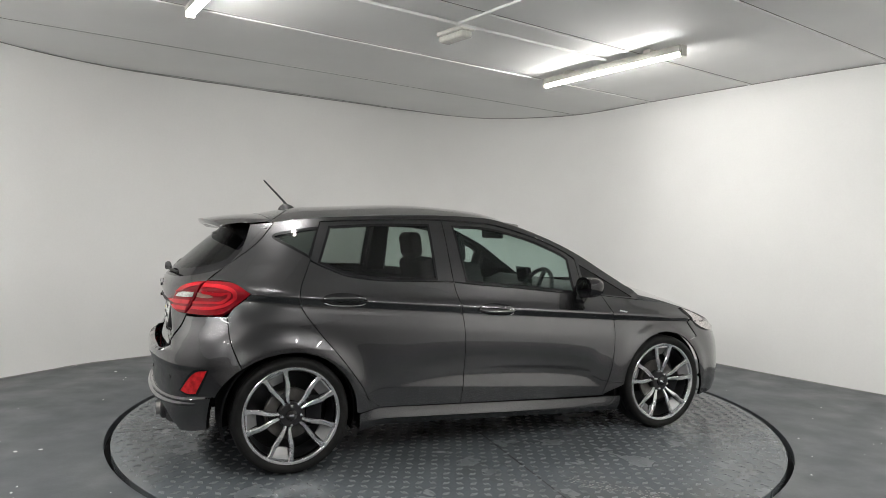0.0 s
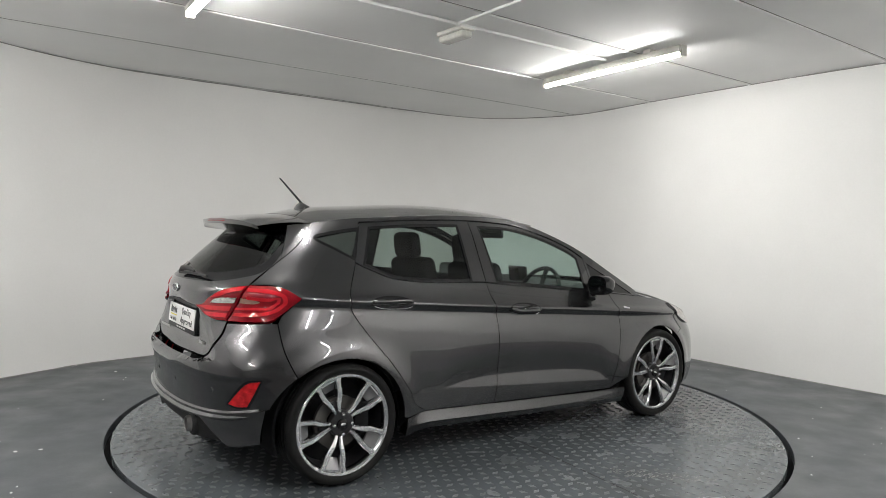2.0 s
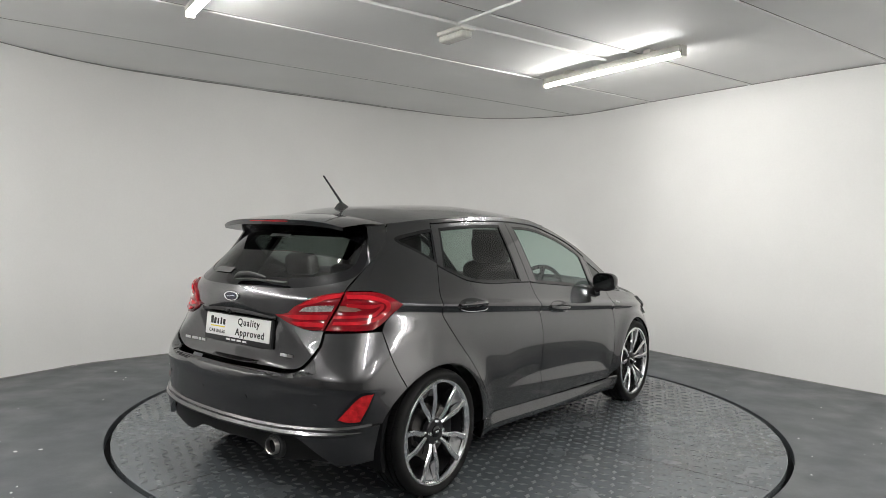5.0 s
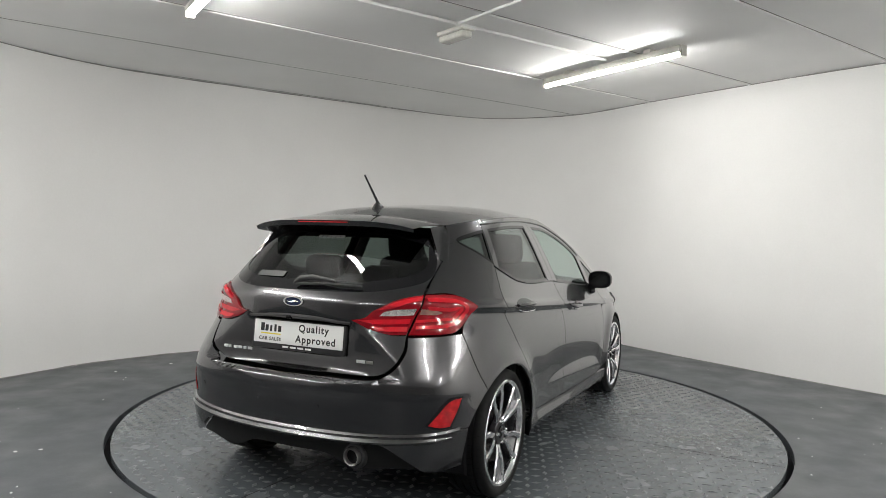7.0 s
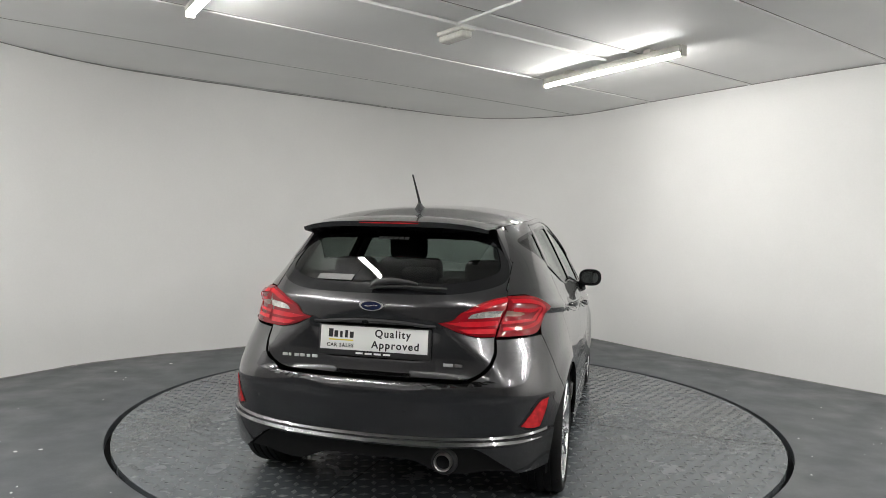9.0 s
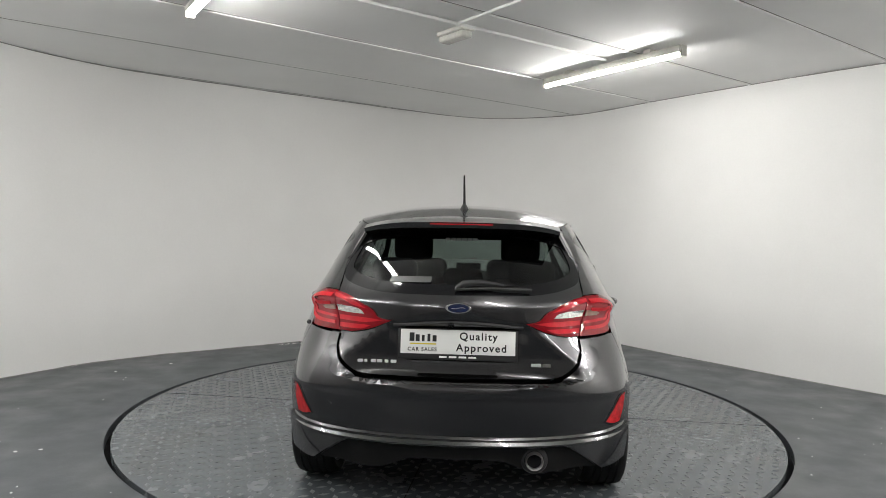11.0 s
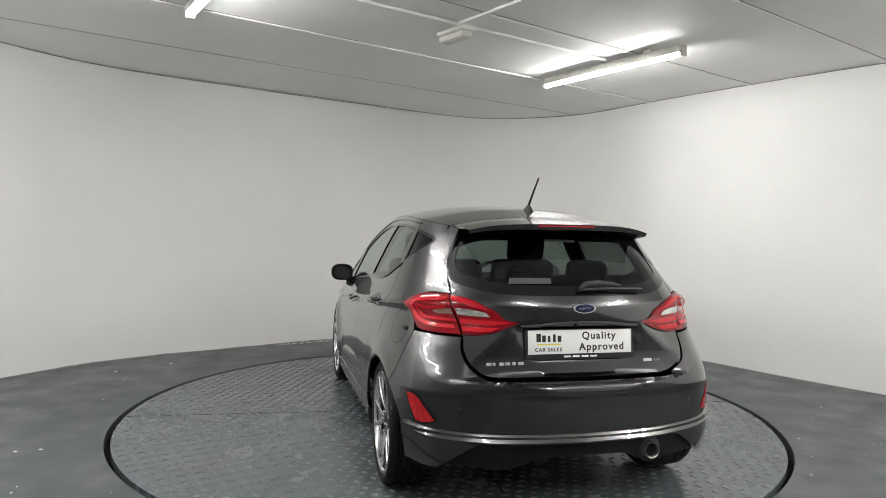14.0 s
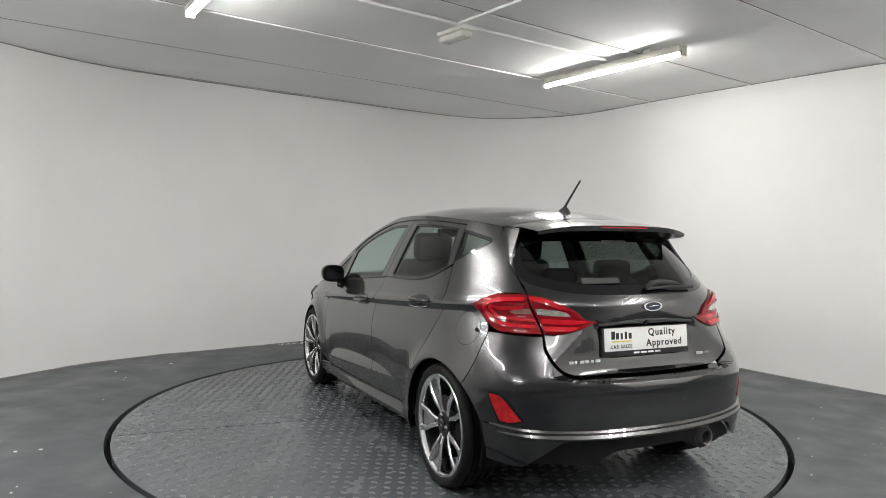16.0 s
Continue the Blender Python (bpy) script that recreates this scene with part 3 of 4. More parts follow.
panel("lower_bumper", LOWER, PAINT, car, off=0.016, lip=0.03)
panel("diffuser", DIFF, mat("black_diffuser_plastic", (0.007, 0.007, 0.007), 0.5, spec=0.2, vary=0.2, scale=14), car, off=-0.012, lip=0.03, label="black rear diffuser")

# roof, windscreen, bonnet
def rail(points, k):
    a = np.array(points, float)
    d = np.concatenate([[0], np.cumsum(np.hypot(*np.diff(a, axis=0).T))])
    q = np.linspace(0, d[-1], k)
    f, g = spline(np.stack([d, a[:, 0]], 1).ravel()), spline(np.stack([d, a[:, 1]], 1).ravel())
    return body(f(q), g(q))


def skin(name, edge, bulge, crown, material, parent, label="", m=24, inset=0.003, drop=0.012):
    """A sheet between an edge of the right side and its mirror image, arched in x and z."""
    bm = bmesh.new()
    rows = []
    for i, e in enumerate(edge):
        t = i / (len(edge) - 1)
        row = []
        for j in range(-m, m + 1):
            v = j / m
            row.append(Vector((e[0] + bulge(t) * (1 - v * v), (abs(e[1]) - inset) * v, e[2] + crown(t) * (1 - abs(v) ** 2.3))))
        row = [row[0] - Vector((0, 0, drop))] + row + [row[-1] - Vector((0, 0, drop))]
        rows.append(row)
    loft(bm, rows, False)
    return part(name, bm, material, parent, label, angle=0.7)


ROOF_BULGE, ROOF_CROWN = spline([0, -.035, .3, 0, .8, .04, 1, .10]), spline([0, .050, .25, .070, .6, .070, 1, .040])
SCREEN_BULGE, SCREEN_CROWN = spline([0, .10, 1, .16]), spline([0, .036, .5, .02, 1, .010])
skin("roof", rail(RAIL[:5], 40), ROOF_BULGE, ROOF_CROWN, PAINT, car)
skin("windscreen", rail(RAIL[4:], 24), SCREEN_BULGE, SCREEN_CROWN, CLEAR, car, "clear windscreen", drop=0.004)
skin("bonnet", rail([(3.43, .898), (3.60, .862), (3.74, .826), (3.92, .775), (4.10, .715), (4.30, .645)], 20), spline([0, .22, .5, .10, 1, .14]), spline([0, .045, .5, .06, 1, .03]), PAINT, car)
NOSE = [(3.94, .60, 1), (3.87, .70, 1), (3.95, .745, 1), (4.10, .705), (4.30, .640), (4.44, .57, 1), (4.44, .18, 1), (3.985, .18, 1)] + [(a, b, 1) for a, b in arch(FRONT_C, .348, 158, 127, 6)]
for side in (1, -1):
    panel("front_bumper", NOSE, PAINT, car, side, step=0.03)
    panel("headlight", [(3.80, .800, 1), (3.92, .756, 1), (4.10, .690), (4.24, .635, 1), (4.15, .615), (3.98, .665)], CLEARL, car, side, off=0.012, step=0.02, lip=0.03, label="clear wraparound headlight")

# spoiler
bm = bmesh.new()
m_ = 20
top_edge = rail(RAIL[:5], 40)[0]
rows = []
for k in range(9):
    t = k / 8
    row = []
    for j in range(-m_, m_ + 1):
        v = j / m_
        a = Vector((top_edge[0] + ROOF_BULGE(0.0) * (1 - v * v) - 0.004, (abs(top_edge[1]) - 0.004) * v, top_edge[2] - 0.001 + ROOF_CROWN(0.0) * (1 - abs(v) ** 2.3)))
        b = Vector((-1.585 - 0.075 * (1 - abs(v) ** 2.5), 0.475 * v, 1.315 + 0.035 * (1 - abs(v) ** 4)))
        p = a.lerp(b, t)
        p.z += 0.008 * math.sin(math.pi * t)
        row.append(p)
    rows.append(row)
for k in range(5):
    t = k / 4
    row = []
    for j in range(-m_, m_ + 1):
        v = j / m_
        b = Vector((-1.578 - 0.072 * (1 - abs(v) ** 2.5), 0.472 * v, 1.298 + 0.026 * (1 - abs(v) ** 4)))
        c = Vector((-1.40 - 0.105 * (1 - abs(v) ** 2.5), 0.480 * v, 1.275 + 0.012 * (1 - abs(v) ** 3)))
        row.append(b.lerp(c, t))
    rows.append(row)
loft(bm, rows[:10], False)
spoiler = part("spoiler", bm, PAINT, car, "roof spoiler in body colour", angle=0.5)
bm = bmesh.new()
under = [[p.copy() for p in r] for r in rows[9:]]
low = [[Vector((p.x + .03, p.y * 1.02, p.z - .02)) for p in under[-1]]]
loft(bm, under + low, False)
part("spoiler_underside", bm, GLOSS, spoiler, "gloss black underside")

# dark floor pan, wheel wells and cabin tub
bm = boxed((2.90, 1.30, 0.10), pose(.10, 0, 0.24), 0.03)
part("underbody", bm, DARK, car)
bm = boxed((0.46, 0.90, 0.12), pose(-1.58, 0, 0.35), 0.04)
part("rear_floor", bm, DARK, car)
for x in (-WHEEL_X, WHEEL_X):
    for sy in (-1, 1):
        bm = bmesh.new()
        lathe(bm, [(0.350, sy * 0.775), (0.360, sy * 0.765), (0.362, sy * 0.52), (0.05, sy * 0.50)], 40, pose(x, 0, 0.305))
        bmesh.ops.delete(bm, geom=[v for v in bm.verts if v.co.z < 0.18], context="VERTS")
        part("wheel_well", bm, DARK, car)

# ---------------------------------------------------------------- wheels
def make_wheel(parent, m):
    """Alloy wheel about its y axis, outer face towards -y."""
    bm = bmesh.new()
    lathe(bm, [(.262, -.086), (.262, -.094), (.257, -.0985), (.247, -.097), (.240, -.090), (.236, -.074), (.2345, -.060)], 72)
    wheel = part("wheel", bm, ALLOY, parent, "five-spoke machined alloy wheel")
    wheel.matrix_basis = m
    bm = bmesh.new()
    lathe(bm, [(.2345, -.060), (.226, -.02), (.222, .06), (.25, .088), (.06, .08)], 60)
    part("barrel", bm, ALLOYD, wheel, "dark inner rim barrel")
    bm = bmesh.new()
    prof = [(.250, -.084), (.262, -.0955), (.272, -.0995), (.280, -.1030), (.292, -.1030), (.296, -.1010), (.3035, -.0955), (.3085, -.084)]
    for y0 in (-.055, -.020, .020, .055):
        prof += [(.3115, y0 - .016 if y0 < -.05 else y0 - .006), (.3110, y0 - .0045), (.3035, y0 - .004), (.3035, y0 + .004), (.3110, y0 + .0045)]
    prof += [(.3112, .068), (.3085, .084), (.3035, .0955), (.285, .103), (.250, .086)]
    lathe(bm, prof, 80)
    tyre = part("tyre", bm, TYRE, wheel, "low-profile black tyre")
    verts, faces = [], []
    for k in range(64):
        for y0, y1, sk in ((-.086, -.060, .02), (.060, .086, -.02), (-.050, -.025, .012), (.025, .050, -.012)):
            a = 2 * math.pi * (k + (0.5 if abs(y0) < .055 else 0)) / 64
            i = len(verts)
            for aa, y in ((a, y0), (a + .008, y0), (a + .008 + sk, y1), (a + sk, y1)):
                r = .3118 if abs(y) < .082 else .3088
                verts.append((r * math.cos(aa), y, r * math.sin(aa)))
            faces.append((i, i + 1, i + 2, i + 3))
    me = bpy.data.meshes.new("sipes")
    me.from_pydata(verts, [], faces)
    me.materials.append(DARK)
    sp = new("sipes", me)
    sp.parent = wheel
    tagged(sp, kind="stuff")
    # spokes: five forks of two prongs
    bm = bmesh.new()
    path = [(.045, .0110, .020, -.066), (.075, .0140, .0200, -.076), (.100, .0195, .0250, -.083), (.122, .0270, .0290, -.087), (.145, .0365, .0310, -.090), (.168, .0450, .0290, -.092),
            (.190, .0495, .0270, -.093), (.210, .0525, .0270, -.094), (.226, .0560, .0320, -.095), (.240, .0610, .0440, -.0955)]
    for sg in (-1, 1):
        rings = []
        for r, l, w, y in path:
            l *= sg
            a, b = l - w / 2, l + w / 2
            rings.append([(r, y + .007, a), (r, y, a + .006), (r, y, b - .006), (r, y + .007, b), (r, y + .040, b - .002), (r, y + .040, a + .002)])
        loft(bm, rings)
    loft(bm, [[(.231, -.086, -.05), (.231, -.086, .05), (.231, -.062, .05), (.231, -.062, -.05)], [(.245, -.086, -.052), (.245, -.086, .052), (.245, -.062, .052), (.245, -.062, -.052)]])
    spoke = part("spoke", bm, ALLOY, wheel, smooth=False)
    # sloping satin facet between the prongs, near the rim
    bm = bmesh.new()
    loft(bm, [[(.178, -.046, -.030), (.178, -.046, .030), (.178, -.034, .030), (.178, -.034, -.030)], [(.212, -.064, -.038), (.212, -.064, .038), (.212, -.05, .038), (.212, -.05, -.038)],
              [(.243, -.086, -.042), (.243, -.086, .042), (.243, -.06, .042), (.243, -.06, -.042)]])
    facet = part("spoke_facet", bm, FACET, wheel, "satin grey sloping facet", smooth=False)
    # dark web in the fork
    bm = bmesh.new()
    loft(bm, [[(.05, -.058, -.014), (.05, -.058, .014), (.05, -.03, .014), (.05, -.03, -.014)], [(.09, -.056, -.018), (.09, -.056, .018), (.09, -.03, .018), (.09, -.03, -.018)],
              [(.118, -.040, -.022), (.118, -.040, .022), (.118, -.028, .022), (.118, -.028, -.022)]])
    web = part("spoke_web", bm, ALLOYD, wheel, "dark painted fork of a spoke")
    for k in range(5):
        turn = Matrix.Rotation(2 * math.pi * k / 5 - 0.70, 4, "Y")
        for src in (spoke, facet, web):
            o = src if k == 0 else src.copy()
            if k:
                scene.collection.objects.link(o)
            o.matrix_basis = turn
    bm = bmesh.new()
    lathe(bm, [(.001, -.074), (.060, -.074), (.066, -.068), (.070, -.045)], 40)
    part("hub", bm, ALLOYD, wheel, "dark wheel hub")
    bm = bmesh.new()
    lathe(bm, [(.001, -.0835), (.024, -.083), (.029, -.080), (.030, -.070)], 32)
    part("centre_cap", bm, GLOSS, wheel, "black centre cap")
    bm = bmesh.new()
    box(bm, (.026, .002, .011), pose(0, -.0845, 0), .0008)
    part("cap_emblem", bm, CHROME, wheel)
    bm = bmesh.new()
    lathe(bm, [(.001, -.090), (.007, -.089), (.0095, -.085), (.0095, -.070)], 12, pose(.050, 0, 0))
    nut = part("wheel_nut", bm, CHROME, wheel)
    for k in range(1, 4):
        o = nut.copy()
        scene.collection.objects.link(o)
        o.matrix_basis = Matrix.Rotation(math.pi / 2 * k, 4, "Y")
    bm = bmesh.new()
    lathe(bm, [(.07, -.030), (.136, -.030), (.138, -.026), (.138, -.012), (.07, -.012)], 48)
    # darker steel: the shade behind the spokes is put into the disc's colour
    part("brake_disc", bm, mat("shaded_brake_steel", (0.10, 0.095, 0.09), 0.45, metal=0.8, vary=0.2, scale=18), wheel, "steel brake disc")
    part("caliper", boxed((.09, .06, .17), pose(.125, -.02, .01), .015), DARK, wheel)
    return wheel


for x in (-WHEEL_X, WHEEL_X):
    for side in (-1, 1):
        spin = 0.386 if x > 0 else 0.0
        make_wheel(car, pose(x, side * 0.731, 0.3125, 0, 0, 180 if side > 0 else 0) @ Matrix.Rotation(spin, 4, "Y"))


# ---------------------------------------------------------------- door mirrors and handles
def on(s, z, lift=0.0):
    """A place on the body, lifted off it."""
    h = 0.004
    p = body(np.array([s, s + h, s - h, s, s]), np.array([z, z, z, z + h, z - h]))
    return Vector(p[0]) + Vector(np.cross(p[1] - p[2], p[3] - p[4])).normalized() * lift


def squircle(c, a, b, n=28, p=2.6):
    out = []
    for k in range(n):
        t = 2 * math.pi * k / n
        u, v = math.cos(t), math.sin(t)
        out.append((c[0], c[1] + a * math.copysign(abs(u) ** (2 / p), u), c[2] + b * math.copysign(abs(v) ** (2 / p), v)))
    return out


for side in (1, -1):
    sy = -side
    bm = bmesh.new()
    rings = []
    for dx, k, ky in ((-.052, .93, 0), (-.056, .97, 0), (-.048, 1.0, 0), (-.01, 1.0, 0), (.03, .93, .004), (.06, .78, .010), (.082, .52, .016), (.092, .18, .02)):
        rings.append(squircle((.615 + dx, sy * (.858 - ky), .966), .083 * k, .064 * k))
    loft(bm, rings)
    mirror_ob = part("door_mirror", bm, GLOSS, car, "gloss black door mirror")
    bm = bmesh.new()
    loft(bm, [squircle((.5615, sy * .855, .966), .064, .046), squircle((.5585, sy * .855, .966), .063, .045)])
    part("mirror_glass", bm, MIRR, mirror_ob, "mirror glass")
    bm = bmesh.new()
    arm0, arm1 = on(side * 2.93, .888, -.01), Vector((.615, sy * .80, .925))
    tube(bm, [arm0, arm0.lerp(arm1, .35) + Vector((0, sy * .01, -.012)), arm0.lerp(arm1, .7), arm1], [.034, .030, .026, .030], 14)
    part("mirror_arm", bm, GLOSS, mirror_ob)
    # fixed black strips round the side glass
    for pts, name in (([(1.305, 1.345), (1.65, 1.3635), (1.97, 1.3695), (2.37, 1.3515), (2.63, 1.2915), (2.87, 1.1985), (2.97, 1.1365)], "drip_strip"),
                      ([(1.216, 1.131), (1.29, 1.096), (1.432, 1.044), (1.66, 1.018), (1.96, 1.010), (2.055, 1.006)], "belt_strip"),
                      ([(2.068, 1.005), (2.141, .996), (2.5, .962), (2.909, .920), (2.972, .915)], "belt_strip")):
        bm = bmesh.new()
        f = spline(np.array(pts).ravel())
        ss = np.linspace(pts[0][0], pts[-1][0], 26)
        tube(bm, [on(side * s, float(f(s)), .001) for s in ss], .0042, 8)
        part(name, bm, GLOSS, car, "black window trim strip")
    for c, zc_, slope in ((1.388, .919, -.045), (2.317, .840, -.062)):
        L = .128
        # no hollow here: a flat black oval gives the handle recess its shade
        bowl = [(c + L * math.cos(t), zc_ + slope * L * math.cos(t) + .038 * math.sin(t)) for t in np.linspace(0, 2 * math.pi, 24, endpoint=False)]
        h = panel("door_handle", bowl, GLOSS, car, side, off=.0012, gap=0, lip=.004, step=.02, label="flat black oval as handle recess shade, with grip")
        bm = bmesh.new()
        rings = []
        for k in range(15):
            t = -1 + 2 * k / 14
            lift = .006 + .026 * (1 - t ** 4)
            p = on(side * (c + .118 * t), zc_ + slope * .118 * t + .004, lift)
            q = on(side * (c + .118 * t), zc_ + slope * .118 * t + .004, lift - .012)
            hh = .0115 * (1 - .5 * t ** 6)
            up = Vector((0, 0, 1))
            rings.append([p + up * hh * math.cos(a) + (p - q) * .7 * math.sin(a) for a in np.linspace(0, 2 * math.pi, 12, endpoint=False)])
        loft(bm, rings)
        part("grip", bm, PAINT, h, "grip in body colour")
        bm = bmesh.new()
        tube(bm, [on(side * (c + .112 * t), zc_ + slope * .112 * t - .012, .008 + .022 * (1 - t ** 4)) for t in np.linspace(-1, 1, 13)], .0028, 6)
        part("grip_trim", bm, CHROME, h, "thin chrome strip")

# small maker's bar on the front wings
for side in (1, -1):
    p, q = on(side * 3.235, .805, .002), on(side * 3.290, .794, .002)
    dd = q - p
    part("badge_bar", boxed((dd.length, .004, .010), Matrix.Translation((p + q) / 2) @ dd.to_track_quat("X", "Z").to_matrix().to_4x4(), .001), SATIN, car, "small trim badge bar")

# fuel flap on the left
panel("fuel_flap", FUEL, PAINT, car, -1, gap=.001, label="round fuel flap")
bm = bmesh.new()
bmesh.ops.create_uvsphere(bm, u_segments=12, v_segments=8, radius=.011, matrix=Matrix.Translation(on(-.862, .838, 0.002)))
part("flap_catch", bm, MATT, car)

# ---------------------------------------------------------------- lamp details
for side in (1, -1):
    panel("clear_lens", [(.438, .920, 1), (.456, .940), (.500, .955), (.55, .960), (.600, .962, 1), (.587, .924, 1), (.50, .920)], CLEARL, car, side, off=.019, lip=.004, step=.012, label="clear reversing light lens")
    panel("clear_lens", [(.617, .960, 1), (.685, .954), (.715, .937), (.685, .923), (.607, .926, 1)], AMBERL, car, side, off=.015, lip=.004, step=.012, label="clear indicator lens")
    for a, w in ((0.004, .015), (.034, .012)):
        panel("light_guide", [(.646, 1.000 - a, 1), (.76, .994 - a), (.845 - a, .958), (.808 - a, .893 + .3 * a), (.72, .862 + a), (.590, .858 + a, 1), (.594, .858 + a + w, 1), (.71, .862 + a + w),
                              (.790 - a, .895 + .3 * a + .5 * w), (.845 - a - 1.3 * w, .956), (.755, .993 - a - w), (.650, 1.000 - a - w, 1)][::-1], REDDARK, car, side, off=.0155, lip=.003, step=.015, gap=0, label="bright red light guide")
    panel("light_guide", [(.345, .900, 1), (.43, .906), (.572, .908, 1), (.565, .886, 1), (.43, .884)], REDDARK, car, side, off=.019, lip=.003, step=.015, gap=0, label="bright red light guide")
    panel("light_guide", [(.40, .872, 1), (.45, .872), (.558, .872, 1), (.553, .851, 1), (.44, .853)], REDDARK, car, side, off=.019, lip=.003, step=.015, gap=0, label="bright red light guide")
    panel("light_guide", [(.430, .950, 1), (.49, .974), (.56, .990), (.628, .998, 1), (.622, .984, 1), (.56, .976), (.50, .962)], REDDARK, car, side, off=.019, lip=.003, step=.015, gap=0, label="bright red light guide")
    panel("reflector_bezel", [(.757, .577, 1), (.705, .577), (.672, .552), (.609, .458, 1), (.655, .440), (.708, .444, 1), (.740, .52)], GLOSS, car, side, off=.0012, gap=0, lip=.004, step=.02)

# ---------------------------------------------------------------- tailgate fittings
def words(text, size, m, material, parent, name="lettering", label=""):
    c = bpy.data.curves.new(name, "FONT")
    c.body, c.size, c.align_x, c.align_y, c.extrude, c.offset = text, size, "CENTER", "CENTER", 0.0004, size * 0.022
    c.space_character = 1.22
    tmp = new("tmp", c)
    bpy.context.view_layer.update()
    me = bpy.data.meshes.new_from_object(tmp.evaluated_get(bpy.context.evaluated_depsgraph_get()))
    bpy.data.objects.remove(tmp)
    me.materials.clear()
    me.materials.append(material)
    ob = new(name, me)
    ob.parent = parent
    ob.matrix_basis = m
    if label:
        ob["label"] = label
    return ob


TILT = Matrix.Translation((-1.833, 0, .809)) @ Matrix.Rotation(radians(-90), 4, "Z") @ Matrix.Rotation(radians(90 - 6), 4, "X")
frame_ob = part("plate_holder", boxed((.540, .140, .026), TILT @ pose(0, -.010, -.012), .005), MATT, car, "black number plate holder")
part("number_plate", boxed((.516, .109, .004), TILT @ pose(0, .001, .003), .0015), WHITEP, frame_ob, "white dealer show plate")
for txt, size, x, y in (("Quality", .047, .092, .027), ("Approved", .047, .106, -.024), ("CAR SALES", .023, -.160, -.034)):
    words(txt, size, TILT @ pose(x, y, .0056), INK, frame_ob, label="black print on the plate")
for k, (w, h) in enumerate(((.022, .038), (.018, .030), (.012, .028), (.013, .034), (.018, .028))):
    part("mark", boxed((w, h, .0008), TILT @ pose(-.207 + .0255 * k, .002 + h / 2, .0056)), INK, frame_ob, "plain black mark bar")
part("mark", boxed((.118, .006, .0008), TILT @ pose(-.156, -.009, .0056)), YELLOW, frame_ob, "yellow mark bar")
for k in range(4):
    part("mark", boxed((.034, .008, .0008), TILT @ pose(-.066 + .044 * k, -.066, .0018)), WHITEP, frame_ob, "plain white mark bar")

bm = bmesh.new()
rings = [[(x, k * .058 * math.cos(t), .968 + k * .0235 * math.sin(t)) for t in np.linspace(0, 2 * math.pi, 36, endpoint=False)]
         for x, k in ((-1.862, 1), (-1.8725, 1), (-1.8745, .96), (-1.8745, .82), (-1.872, .79))]
loft(bm, rings, True, False)
badge = part("emblem", bm, CHROME, car, "oval blue emblem with chrome rim")
bm = bmesh.new()
loft(bm, [[(x, k * .0470 * math.cos(t), .968 + k * .0180 * math.sin(t)) for t in np.linspace(0, 2 * math.pi, 32, endpoint=False)] for x, k in ((-1.866, 1), (-1.8725, 1))])
part("emblem_face", bm, BLUE, badge)
bm = bmesh.new()
tube(bm, [(-1.8735, .030 * t, .968 - .0025 * math.sin(t * 3)) for t in np.linspace(-1, 1, 16)], .0022, 6)
part("emblem_mark", bm, CHROME, badge)


def tail_x(y, z, lift):
    """A place on the tailgate at y and z."""
    a = np.linspace(-1.0, 1.0, 401)
    P = body(a, np.full_like(a, z))
    i = int(np.argmin(abs(P[:, 1] - y)))
    return on(a[i], z, lift)


for k, w in enumerate((.024, .010, .022, .020, .016, .024)):
    y = .452 - .030 * k
    p = tail_x(y, .715, .004)
    q = tail_x(y - w, .715, .004)
    d = q - p
    m = Matrix.Translation((p + q) / 2) @ Matrix.Rotation(math.atan2(d.y, d.x), 4, "Z")
    part("badge_bar", boxed((d.length, .005, .013), m, .001), SATIN, car, "plain chrome badge bar")
for y, w, mt in ((-.328, .048, SATIN), (-.382, .034, STEEL)):
    p, q = tail_x(y, .715, .004), tail_x(y - w, .715, .004)
    d = q - p
    part("badge_bar", boxed((d.length, .004, .014), Matrix.Translation((p + q) / 2) @ Matrix.Rotation(math.atan2(d.y, d.x), 4, "Z"), .001), mt, car, "small trim badge bar")
# handle lip over the plate
bm = bmesh.new()
tube(bm, [tail_x(y, .902 - .02 * (y / .30) ** 2, .004) for y in np.linspace(-.29, .29, 21)], .008, 8)
part("grip_lip", bm, MATT, hatch, "dark tailgate grip lip")
part("rear_camera", boxed((.022, .026, .018), pose(-1.862, .03, .892), .005), GLOSS, hatch)

# rear wiper
bm = bmesh.new()
arm = [tail_x(y, z, l) for y, z, l in ((.015, 1.040, .02), (-.02, 1.052, .030), (-.08, 1.055, .036), (-.16, 1.050, .034), (-.20, 1.046, .030))]
tube(bm, arm, [.010, .016, .014, .010, .006], 12)
wiper = part("rear_wiper", bm, MATT, hatch, "black rear wiper")
bm = bmesh.new()
tube(bm, [tail_x(y, 1.043 - .006 * abs(y + .15) / .17, .018) for y in np.linspace(.02, -.325, 12)], .007, 6)
part("wiper_blade", bm, MATT, wiper)
# stickers on the glass
panel("sticker", [(-.375, 1.070, 1), (-.150, 1.073, 1), (-.150, 1.098, 1), (-.375, 1.095, 1)], STICK, hatch, off=.001, gap=0, lip=0, step=.03, label="faint grey glass sticker")
for k in range(6):
    s0 = -.13 + .045 * k
    panel("sticker", [(s0, 1.262, 1), (s0 + .038, 1.262, 1), (s0 + .038, 1.275, 1), (s0, 1.275, 1)], STICK, hatch, off=.001, gap=0, lip=0, step=.03, label="plain grey mark bar on glass")

